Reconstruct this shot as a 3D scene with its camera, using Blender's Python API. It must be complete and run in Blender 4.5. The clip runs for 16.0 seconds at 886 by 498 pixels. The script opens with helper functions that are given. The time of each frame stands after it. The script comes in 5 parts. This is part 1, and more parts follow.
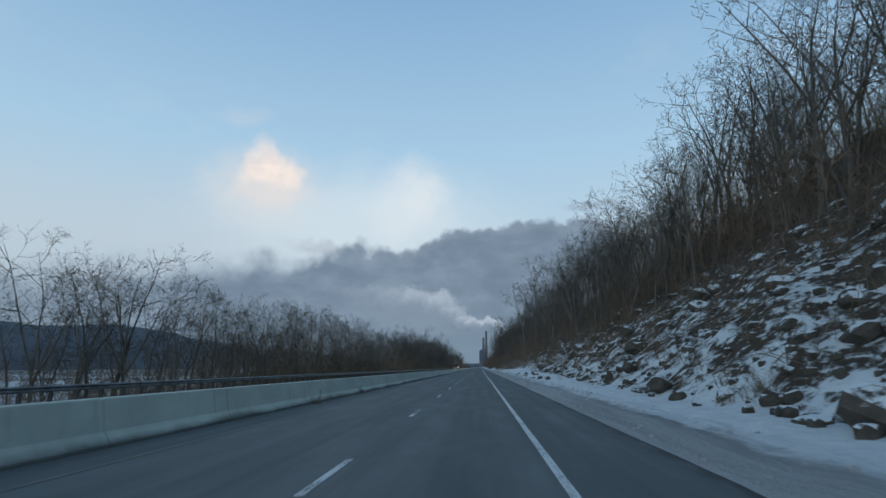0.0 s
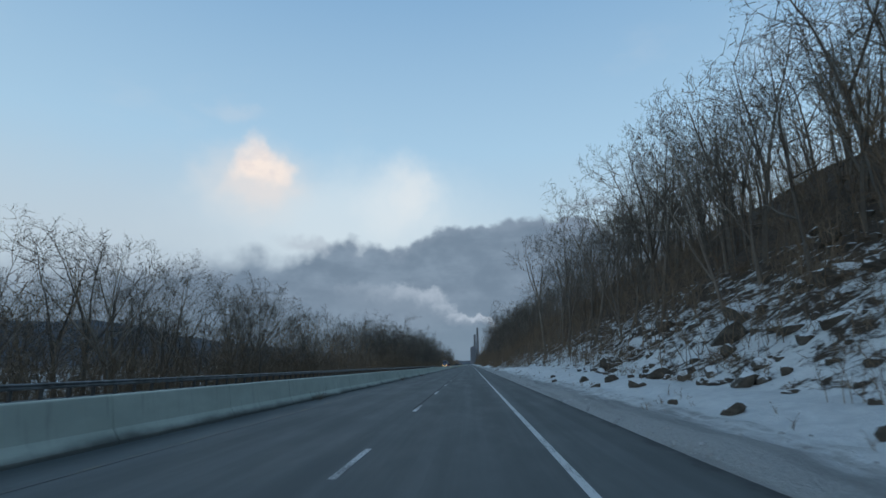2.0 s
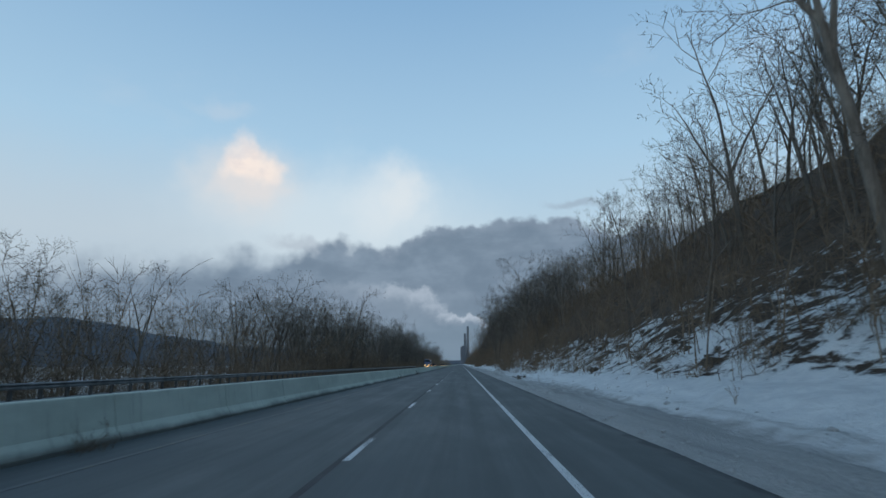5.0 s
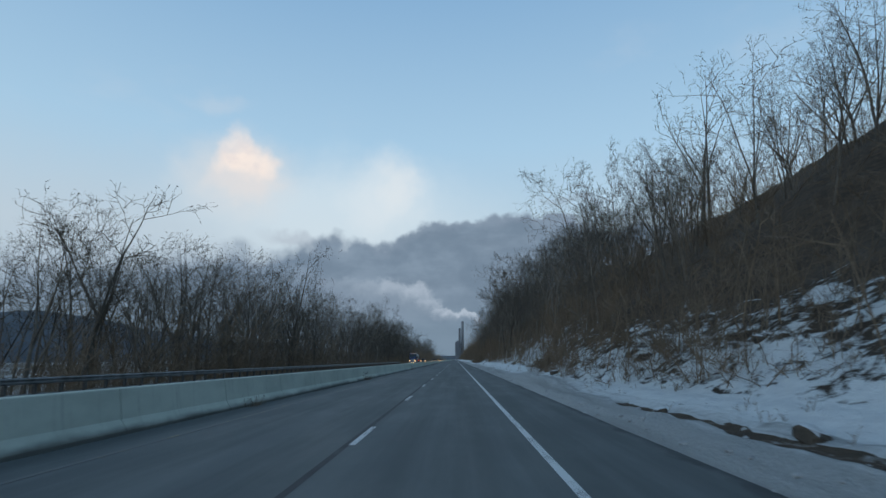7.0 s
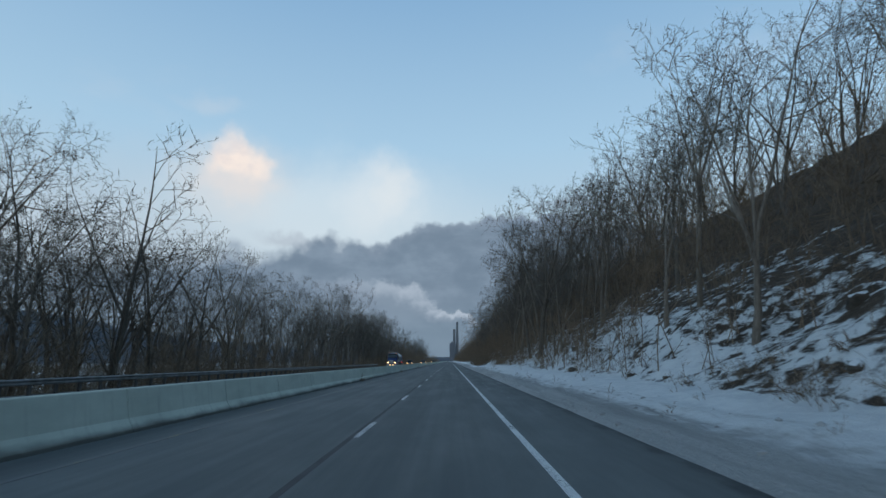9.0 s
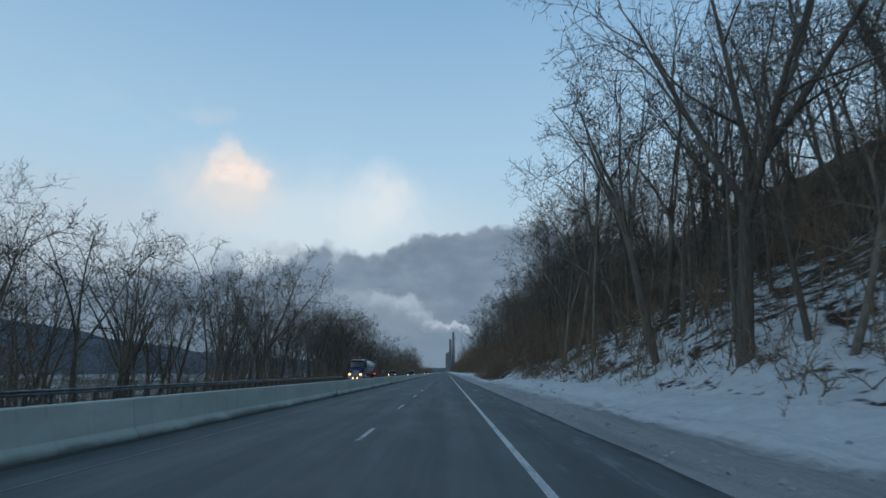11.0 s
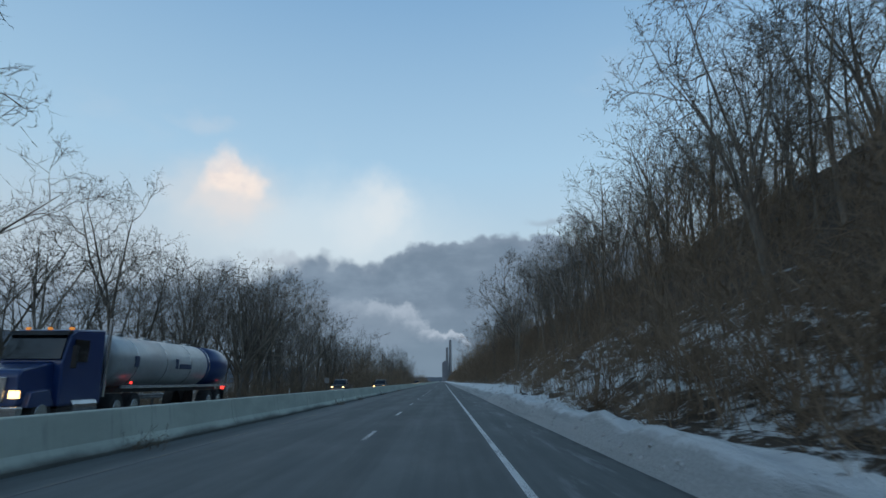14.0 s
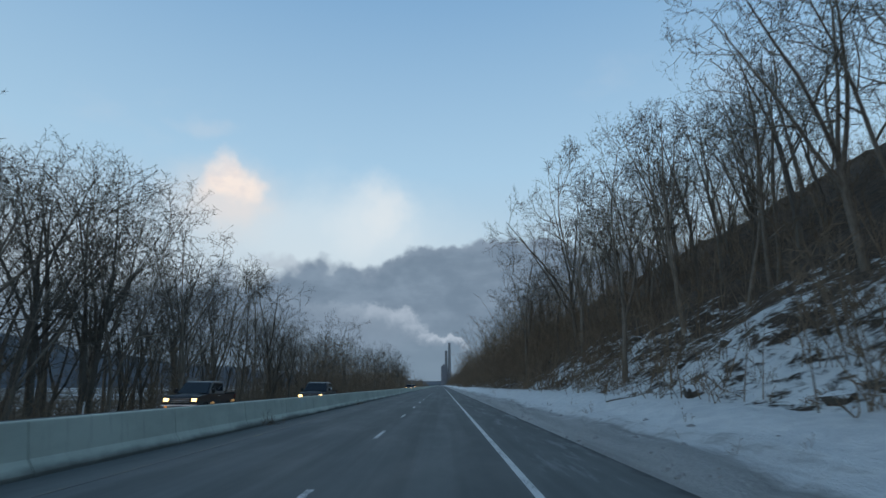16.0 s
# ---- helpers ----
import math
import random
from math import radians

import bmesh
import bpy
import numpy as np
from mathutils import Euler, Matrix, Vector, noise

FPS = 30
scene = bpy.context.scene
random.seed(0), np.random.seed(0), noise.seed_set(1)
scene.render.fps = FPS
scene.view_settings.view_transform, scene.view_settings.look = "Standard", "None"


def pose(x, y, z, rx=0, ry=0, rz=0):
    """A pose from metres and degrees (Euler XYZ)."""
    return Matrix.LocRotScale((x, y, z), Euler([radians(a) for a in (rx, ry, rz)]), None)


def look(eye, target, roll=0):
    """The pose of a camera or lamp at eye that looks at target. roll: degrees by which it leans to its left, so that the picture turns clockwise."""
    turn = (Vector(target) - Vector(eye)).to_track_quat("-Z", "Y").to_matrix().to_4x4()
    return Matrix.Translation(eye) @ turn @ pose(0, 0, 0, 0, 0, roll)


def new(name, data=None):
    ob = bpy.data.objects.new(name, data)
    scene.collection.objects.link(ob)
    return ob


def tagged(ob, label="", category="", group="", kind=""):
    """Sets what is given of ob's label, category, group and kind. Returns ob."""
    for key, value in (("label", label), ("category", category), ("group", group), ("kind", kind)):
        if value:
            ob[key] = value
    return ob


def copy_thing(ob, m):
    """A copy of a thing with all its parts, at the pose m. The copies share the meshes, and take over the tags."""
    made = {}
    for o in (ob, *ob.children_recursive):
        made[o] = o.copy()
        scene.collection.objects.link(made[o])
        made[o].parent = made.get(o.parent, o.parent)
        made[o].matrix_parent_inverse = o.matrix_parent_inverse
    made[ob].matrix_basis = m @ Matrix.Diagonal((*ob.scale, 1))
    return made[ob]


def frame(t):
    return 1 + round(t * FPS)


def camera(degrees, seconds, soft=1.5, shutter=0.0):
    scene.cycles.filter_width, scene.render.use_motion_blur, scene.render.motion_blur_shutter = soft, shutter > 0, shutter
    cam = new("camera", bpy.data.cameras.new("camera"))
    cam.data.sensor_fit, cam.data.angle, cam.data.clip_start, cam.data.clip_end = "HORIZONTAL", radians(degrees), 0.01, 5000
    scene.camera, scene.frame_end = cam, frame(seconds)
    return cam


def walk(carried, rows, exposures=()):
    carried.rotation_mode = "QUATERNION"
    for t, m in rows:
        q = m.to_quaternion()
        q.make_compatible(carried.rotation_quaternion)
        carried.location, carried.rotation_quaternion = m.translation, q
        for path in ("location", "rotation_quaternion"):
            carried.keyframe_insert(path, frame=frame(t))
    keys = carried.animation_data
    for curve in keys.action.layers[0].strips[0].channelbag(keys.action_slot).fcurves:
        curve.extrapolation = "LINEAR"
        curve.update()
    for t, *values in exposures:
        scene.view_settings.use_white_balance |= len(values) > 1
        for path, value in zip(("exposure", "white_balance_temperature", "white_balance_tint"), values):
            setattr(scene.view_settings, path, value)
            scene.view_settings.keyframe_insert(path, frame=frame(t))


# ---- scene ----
from math import sin, cos, pi, hypot

# ---- camera ----
cam = camera(77.6, 16.0, soft=1.5, shutter=0.12)
PATH = [
    (0, 0.64, 0, 1.7, 12.09, 0, 3.78),
    (0.5, 0.55, 11.97, 1.7, 12.05, 0, 3.44),
    (1, 0.43, 23.93, 1.7, 12.03, 0, 3.21),
    (1.5, 0.33, 35.89, 1.7, 11.91, 0, 3.04),
    (2, 0.285, 47.83, 1.7, 11.81, 0, 2.87),
    (2.5, 0.24, 59.77, 1.7, 11.74, 0, 2.76),
    (3, 0.22, 71.7, 1.7, 11.7, 0, 2.59),
    (3.5, 0.2, 83.62, 1.7, 11.75, 0, 2.36),
    (4, 0.217, 95.53, 1.7, 11.82, 0, 2.18),
    (4.5, 0.235, 107.43, 1.7, 11.84, 0, 2.01),
    (7, 0.28, 166.82, 1.7, 11.32, 0, 1.32),
    (7.5, 0.28, 178.67, 1.7, 11.31, 0, 1.15),
    (8, 0.28, 190.51, 1.7, 11.27, 0, 0.98),
    (10.5, 0.39, 249.6, 1.7, 12.25, 0, 0.46),
    (11, 0.41, 261.39, 1.7, 12.55, 0, 0.34),
    (11.5, 0.43, 273.18, 1.7, 12.78, 0, 0.29),
    (12, 0.452, 284.95, 1.7, 12.97, 0, 0.2),
    (12.5, 0.473, 296.72, 1.7, 13.15, 0, 0.11),
    (13, 0.495, 308.48, 1.7, 13.28, 0, 0.06),
    (13.5, 0.517, 320.23, 1.7, 13.38, 0, 0.03),
    (14, 0.538, 331.97, 1.7, 13.48, 0, 0),
    (14.5, 0.56, 343.7, 1.7, 13.6, 0, -0.06),
    (15, 0.5, 355.43, 1.7, 13.67, 0, -0.07),
    (15.5, 0.43, 367.14, 1.7, 13.77, 0, -0.11),
    (16, 0.36, 378.85, 1.7, 13.87, 0, -0.11),
]
walk(cam, [(t, pose(x, y, z, 90 + p, r, w)) for t, x, y, z, p, r, w in PATH])

# ---- world: dusk sky with a low bank of cloud ----
SUN_ELEV, SUN_ROT = radians(4.0), radians(200)
world = bpy.data.worlds.new("dusk_sky")
scene.world = world
world.use_nodes = True


class Nodes:
    """Short hand for node trees."""

    def __init__(self, tree):
        self.tree = tree
        tree.nodes.clear()

    def add(self, kind, **props):
        n = self.tree.nodes.new(kind)
        for k, v in props.items():
            setattr(n, k, v)
        return n

    def put(self, socket, value):
        if isinstance(value, bpy.types.NodeSocket):
            self.tree.links.new(value, socket)
        else:
            socket.default_value = value

    def math(self, op, a, b=0.0, c=0.0, clamp=False):
        n = self.add("ShaderNodeMath", operation=op, use_clamp=clamp)
        for s, v in zip(n.inputs, (a, b, c)):
            self.put(s, v)
        return n.outputs[0]

    def ease(self, v, lo, hi, out_lo=0.0, out_hi=1.0):
        n = self.add("ShaderNodeMapRange", interpolation_type="SMOOTHSTEP")
        for s, x in zip(n.inputs, (v, lo, hi, out_lo, out_hi)):
            self.put(s, x)
        return n.outputs[0]

    def mix(self, f, a, b, blend="MIX"):
        n = self.add("ShaderNodeMix", data_type="RGBA", blend_type=blend)
        self.put(n.inputs[0], f)
        self.put(n.inputs[6], (*a, 1) if isinstance(a, tuple) and len(a) == 3 else a)
        self.put(n.inputs[7], (*b, 1) if isinstance(b, tuple) and len(b) == 3 else b)
        return n.outputs[2]

    def noise(self, vec, scale, detail=4.0, rough=0.55, warp=0.0):
        n = self.add("ShaderNodeTexNoise")
        if vec is not None:
            self.put(n.inputs["Vector"], vec)
        n.inputs["Scale"].default_value = scale
        n.inputs["Detail"].default_value = detail
        n.inputs["Roughness"].default_value = rough
        n.inputs["Distortion"].default_value = warp
        return n.outputs[0]

    def scaled(self, vec, s):
        n = self.add("ShaderNodeMapping")
        self.put(n.inputs["Vector"], vec)
        n.inputs["Scale"].default_value = s
        return n.outputs[0]


def build_sky():
    n = Nodes(world.node_tree)
    out = n.add("ShaderNodeOutputWorld")
    bg = n.add("ShaderNodeBackground")
    sky = n.add("ShaderNodeTexSky", sky_type="NISHITA", sun_disc=False, sun_elevation=SUN_ELEV, sun_rotation=SUN_ROT)
    sky.altitude, sky.air_density, sky.dust_density, sky.ozone_density = 200, 1.0, 1.0, 2.5
    d = n.add("ShaderNodeTexCoord").outputs["Generated"]
    xyz = n.add("ShaderNodeSeparateXYZ")
    n.put(xyz.inputs[0], d)
    x, y, z = xyz.outputs
    deg = 180 / pi
    az = n.math("MULTIPLY", n.math("ARCTAN2", x, y), deg)
    el = n.math("MULTIPLY", n.math("ARCSINE", z), deg)
    # clear sky: paler towards the horizon
    ramp = n.add("ShaderNodeValToRGB")
    n.put(ramp.inputs[0], n.math("DIVIDE", el, 90.0, clamp=True))
    e = ramp.color_ramp.elements
    e[0].position, e[0].color = 0.0, (0.400, 0.515, 0.632, 1)
    e[1].position, e[1].color = 1.0, (0.034, 0.075, 0.156, 1)
    for p, c in ((0.13, (0.575, 0.72, 0.825, 1)), (0.24, (0.442, 0.672, 0.876, 1)), (0.42, (0.258, 0.472, 0.734, 1)), (0.62, (0.117, 0.240, 0.408, 1))):
        k = e.new(p)
        k.color = c
    base = n.mix(0.85, n.mix(1.0, sky.outputs[0], (0.1, 0.1, 0.1), "MULTIPLY"), ramp.outputs[0])

    def wobble(scale, seed, detail=5, rough=0.6):
        k = n.add("ShaderNodeMapping")
        n.put(k.inputs["Vector"], d)
        k.inputs["Location"].default_value = (seed, seed * 0.7, seed * 1.3)
        return n.math("SUBTRACT", n.noise(k.outputs[0], scale, detail, rough), 0.5)

    def plus(a, b, k):
        return n.math("ADD", a, n.math("MULTIPLY", b, k))

    big = n.noise(n.scaled(d, (1, 1, 2.0)), 3.0, 5, 0.6)
    fine = n.noise(n.scaled(d, (1, 1, 1.3)), 26.0, 6, 0.58)
    azw = plus(plus(az, wobble(9, 3.1, 3), 7.0), wobble(30, 5.7, 3), 1.5)
    elw = plus(plus(el, wobble(9, 8.3, 3), 4.5), wobble(30, 1.9, 3), 1.5)
    azp = plus(plus(az, wobble(34, 2.2), 2.6), wobble(110, 6.1), 0.8)
    elp = plus(plus(el, wobble(34, 4.4), 2.2), wobble(110, 9.5), 0.7)

    def blob(a0, e0, ra, re, soft, a=azw, b=elw):
        da = n.math("DIVIDE", n.math("SUBTRACT", a, a0), ra)
        de = n.math("DIVIDE", n.math("SUBTRACT", b, e0), re)
        r = n.math("SQRT", n.math("ADD", n.math("MULTIPLY", da, da), n.math("MULTIPLY", de, de)))
        return n.ease(r, 1.0 + soft, 1.0 - soft)

    def lay(c, f, amount, tone):
        return n.mix(n.math("MULTIPLY", f, amount), c, tone)

    # thin veil, pale towards the west, and the lit cloud tops
    c = lay(base, blob(-32, 10.5, 22.0, 5.5, 0.8), 0.50, (0.505, 0.585, 0.665))
    c = lay(c, blob(-13, 14.6, 12.5, 4.6, 0.75), 0.58, (0.70, 0.80, 0.86))
    c = lay(c, blob(-7.6, 16.6, 4.0, 3.6, 0.55), 0.34, (0.81, 0.845, 0.865))
    c = lay(c, blob(-6.0, 17.6, 1.6, 2.4, 0.7), 0.28, (0.87, 0.86, 0.84))
    c = lay(c, blob(-22.4, 17.6, 5.2, 3.6, 0.6), 0.55, (0.71, 0.715, 0.73))
    c = lay(c, blob(-21.6, 17.4, 3.0, 1.9, 0.6), 0.45, (0.84, 0.75, 0.71))
    c = lay(c, blob(-22.9, 20.3, 1.5, 1.7, 0.55), 0.66, n.mix(n.ease(fine, 0.35, 0.62), (0.85, 0.76, 0.73), (0.95, 0.83, 0.76)))
    c = lay(c, blob(-21.3, 19.1, 2.0, 1.6, 0.55), 0.72, n.mix(n.ease(fine, 0.35, 0.6), (0.86, 0.76, 0.72), (0.99, 0.85, 0.76)))
    c = lay(c, n.ease(big, 0.55, 0.8), 0.20, (0.62, 0.66, 0.72))
    c = lay(c, blob(-25.0, 24.4, 2.6, 0.8, 0.8), 0.16, (0.80, 0.74, 0.72))
    c = lay(c, blob(12.4, 16.2, 3.0, 0.55, 0.6), 0.65, (0.33, 0.42, 0.52))
    c = lay(c, blob(-15.8, 12.0, 3.2, 0.6, 0.7), 0.55, (0.40, 0.46, 0.54))
    # grey bank: its top rises from the west to the middle
    top = n.add("ShaderNodeFloatCurve")
    n.put(top.inputs[1], n.math("DIVIDE", n.math("ADD", az, 60.0), 120.0, clamp=True))
    pts = top.mapping.curves[0].points
    pts[0].location, pts[1].location = (0, 4.0 / 22), (1, 11.0 / 22)
    for a, h in ((-45, 8.0), (-36, 8.8), (-27, 9.8), (-19, 10.9), (-15, 11.6), (-10, 12.0), (-6.3, 12.2), (-4.4, 13.0), (-2.2, 14.0), (1.2, 14.2), (4.8, 15.2), (9.0, 15.0), (13, 14.0), (24, 13.0)):
        pts.new((a + 60) / 120, h / 22)
    top.mapping.update()
    lift = n.math("MULTIPLY", top.outputs[0], 22.0)
    lumps = plus(wobble(13, 7.7, 3, 0.55), wobble(44, 3.3, 4, 0.5), 0.34)
    edge = n.math("SUBTRACT", plus(lift, lumps, 5.0), el)
    soft = n.ease(az, -34, -4, 2.8, 0.6)
    bank = n.ease(n.math("DIVIDE", edge, soft), -0.55, 1.0)
    streak = n.noise(n.scaled(d, (1, 1, 5.0)), 7.0, 5, 0.6)
    roll = n.noise(n.scaled(d, (1, 1, 1.6)), 17.0, 5, 0.55)
    grey = n.mix(n.ease(roll, 0.3, 0.72), (0.163, 0.228, 0.308), (0.222, 0.297, 0.388))
    grey = lay(grey, n.ease(streak, 0.45, 0.7), 0.55, (0.153, 0.214, 0.290))
    grey = lay(grey, n.ease(el, 8.0, 1.0), 0.8, (0.183, 0.260, 0.343))
    grey = lay(grey, n.ease(edge, 1.6, 0.2), 0.45, (0.262, 0.325, 0.415))
    fade = n.math("MULTIPLY", bank, n.ease(az, -60, -22, 0.65, 1.0))
    c = lay(c, fade, 0.97, grey)
    # a paler fold inside the bank, and steam drifting west from the far chimney
    c = lay(c, blob(-8.0, 6.2, 6.5, 1.9, 0.8), 0.35, (0.265, 0.335, 0.425))
    for a0, e0, ra, re, amount, up in ((-11.0, 7.3, 2.8, 0.9, 0.40, 0.0), (-8.4, 6.7, 2.5, 1.2, 0.60, 0.15), (-6.2, 6.7, 2.1, 1.3, 0.8, 0.5), (-4.1, 6.4, 1.7, 1.25, 0.86, 0.6), (-2.7, 5.5, 1.3, 1.0, 0.82, 0.42), (-1.6, 4.8, 1.2, 0.8, 0.85, 0.55), (-0.5, 4.5, 1.0, 0.62, 0.9, 0.75), (0.7, 4.45, 0.85, 0.52, 0.92, 0.95), (1.7, 4.3, 0.75, 0.48, 0.92, 0.9), (2.5, 3.7, 0.7, 0.42, 0.85, 0.6)):
        lit = n.ease(n.math("DIVIDE", n.math("SUBTRACT", elp, e0), re), -0.7, 0.8)
        c = lay(c, blob(a0, e0, ra, re, 0.28, azp, elp), amount, n.mix(lit, (0.225, 0.295, 0.38), (0.31 + 0.15 * up, 0.385 + 0.15 * up, 0.48 + 0.15 * up)))
    n.put(bg.inputs[0], c)
    bg.inputs[1].default_value = 1.0
    n.put(out.inputs[0], bg.outputs[0])


build_sky()
sun = new("sun", bpy.data.lights.new("sun", "SUN"))
sun.data.energy, sun.data.angle, sun.data.color = 0.12, radians(25), (1.0, 0.86, 0.74)
sun.matrix_world = look((-40, -80, 60), (0, 0, 0))
scene.view_settings.exposure = 0.0

# ---- materials ----
def material(name, rough=0.8, metal=0.0):
    m = bpy.data.materials.new(name)
    m.use_nodes = True
    n = Nodes(m.node_tree)
    out = n.add("ShaderNodeOutputMaterial")
    b = n.add("ShaderNodeBsdfPrincipled")
    n.put(out.inputs[0], b.outputs[0])
    b.inputs["Roughness"].default_value, b.inputs["Metallic"].default_value = rough, metal
    return m, n, b


def place(n):
    return n.add("ShaderNodeNewGeometry").outputs["Position"]


def bump(n, b, height, strength, dist):
    k = n.add("ShaderNodeBump")
    k.inputs["Strength"].default_value, k.inputs["Distance"].default_value = strength, dist
    n.put(k.inputs["Height"], height)
    n.put(b.inputs["Normal"], k.outputs[0])


def grainy(name, c1, c2, scale, rough=0.8, metal=0.0, relief=0.0, stretch=(1, 1, 1), dirt=None, local=True, vary=0.0):
    m, n, b = material(name, rough, metal)
    p = n.add("ShaderNodeTexCoord").outputs["Object"] if local else place(n)
    p = n.scaled(p, stretch)
    f = n.noise(p, scale, 5, 0.6)
    c = n.mix(n.ease(f, 0.3, 0.7), c1, c2)
    g = n.noise(p, scale * 9, 3, 0.6)
    c = n.mix(n.math("MULTIPLY", n.ease(g, 0.4, 0.8), 0.35), c, tuple(v * 0.55 for v in c1))
    if dirt:
        c = n.mix(n.math("MULTIPLY", n.ease(n.noise(p, scale * 0.23, 4, 0.6), 0.48, 0.7), 0.7), c, dirt)
    if vary:
        r = n.add("ShaderNodeObjectInfo").outputs["Random"]
        hsv = n.add("ShaderNodeHueSaturation")
        n.put(hsv.inputs["Color"], c)
        n.put(hsv.inputs["Value"], n.math("ADD", 1.0 - vary, n.math("MULTIPLY", r, 2 * vary)))
        c = hsv.outputs[0]
    n.put(b.inputs["Base Color"], c)
    if relief:
        bump(n, b, g, 0.6, relief)
    return m


def asphalt():
    m, n, b = material("asphalt", 0.75)
    p = place(n)
    lane = n.noise(n.scaled(p, (1.1, 0.02, 1)), 1.0, 4, 0.6)
    blot = n.noise(n.scaled(p, (1, 0.25, 1)), 0.7, 5, 0.65)
    grit = n.noise(p, 55, 2, 0.7)
    c = n.mix(n.ease(lane, 0.35, 0.65), (0.094, 0.106, 0.104), (0.135, 0.148, 0.146))
    c = n.mix(n.math("MULTIPLY", n.ease(blot, 0.52, 0.75), 0.5), c, (0.135, 0.139, 0.141))
    c = n.mix(n.math("MULTIPLY", n.ease(grit, 0.5, 0.8), 0.4), c, (0.14, 0.14, 0.14))
    xyz = n.add("ShaderNodeSeparateXYZ")
    n.put(xyz.inputs[0], p)
    # darker band along the right edge of the asphalt, its border broken by noise
    edge_dark = n.ease(n.math("ADD", xyz.outputs[0], n.math("MULTIPLY", n.math("SUBTRACT", n.noise(n.scaled(p, (1, 0.5, 1)), 1.6, 4, 0.6), 0.5), 0.9)), 4.1, 4.42)
    c = n.mix(n.math("MULTIPLY", edge_dark, 0.75), c, (0.032, 0.034, 0.035))
    salt = n.math("MULTIPLY", n.ease(n.noise(n.scaled(p, (1.6, 0.16, 1)), 1.3, 5, 0.7), 0.52, 0.68), n.math("MULTIPLY", n.ease(xyz.outputs[0], 2.1, 2.8), n.ease(xyz.outputs[1], 225, 260)))
    c = n.mix(n.math("MULTIPLY", salt, 0.55), c, (0.30, 0.32, 0.32))
    n.put(b.inputs["Base Color"], c)
    n.put(b.inputs["Roughness"], n.ease(blot, 0.3, 0.7, 0.62, 0.82))
    b.inputs["Specular IOR Level"].default_value = 0.35
    bump(n, b, grit, 0.5, 0.004)
    return m


def road_paint(name, col, worn):
    m, n, b = material(name, 0.6)
    p = place(n)
    w = n.noise(p, 22, 5, 0.75)
    w2 = n.noise(n.scaled(p, (1, 0.3, 1)), 2.0, 3, 0.6)
    f = n.ease(n.math("ADD", w, n.math("MULTIPLY", n.math("SUBTRACT", w2, 0.5), 0.5)), worn, worn - 0.14)
    n.put(b.inputs["Base Color"], n.mix(f, (0.10, 0.105, 0.11), col))
    return m


def concrete():
    m, n, b = material("concrete", 0.85)
    p = place(n)
    xyz = n.add("ShaderNodeSeparateXYZ")
    n.put(xyz.inputs[0], p)
    big = n.noise(n.scaled(p, (1, 0.35, 1)), 0.9, 5, 0.65)
    streak = n.noise(n.scaled(p, (1, 5.0, 0.35)), 1.3, 4, 0.7)
    fine = n.noise(p, 30, 3, 0.7)
    c = n.mix(n.ease(big, 0.3, 0.7), (0.55, 0.59, 0.50), (0.68, 0.72, 0.615))
    c = n.mix(n.math("MULTIPLY", n.ease(streak, 0.55, 0.75), 0.45), c, (0.22, 0.215, 0.20))
    c = n.mix(n.math("MULTIPLY", n.ease(fine, 0.55, 0.8), 0.3), c, (0.27, 0.265, 0.25))
    spray = n.math("ADD", xyz.outputs[2], n.math("MULTIPLY", n.math("SUBTRACT", big, 0.5), 0.35))
    c = n.mix(n.math("MULTIPLY", n.ease(spray, 0.26, 0.04), 0.85), c, (0.085, 0.08, 0.075))
    n.put(b.inputs["Base Color"], c)
    bump(n, b, fine, 0.4, 0.004)
    return m


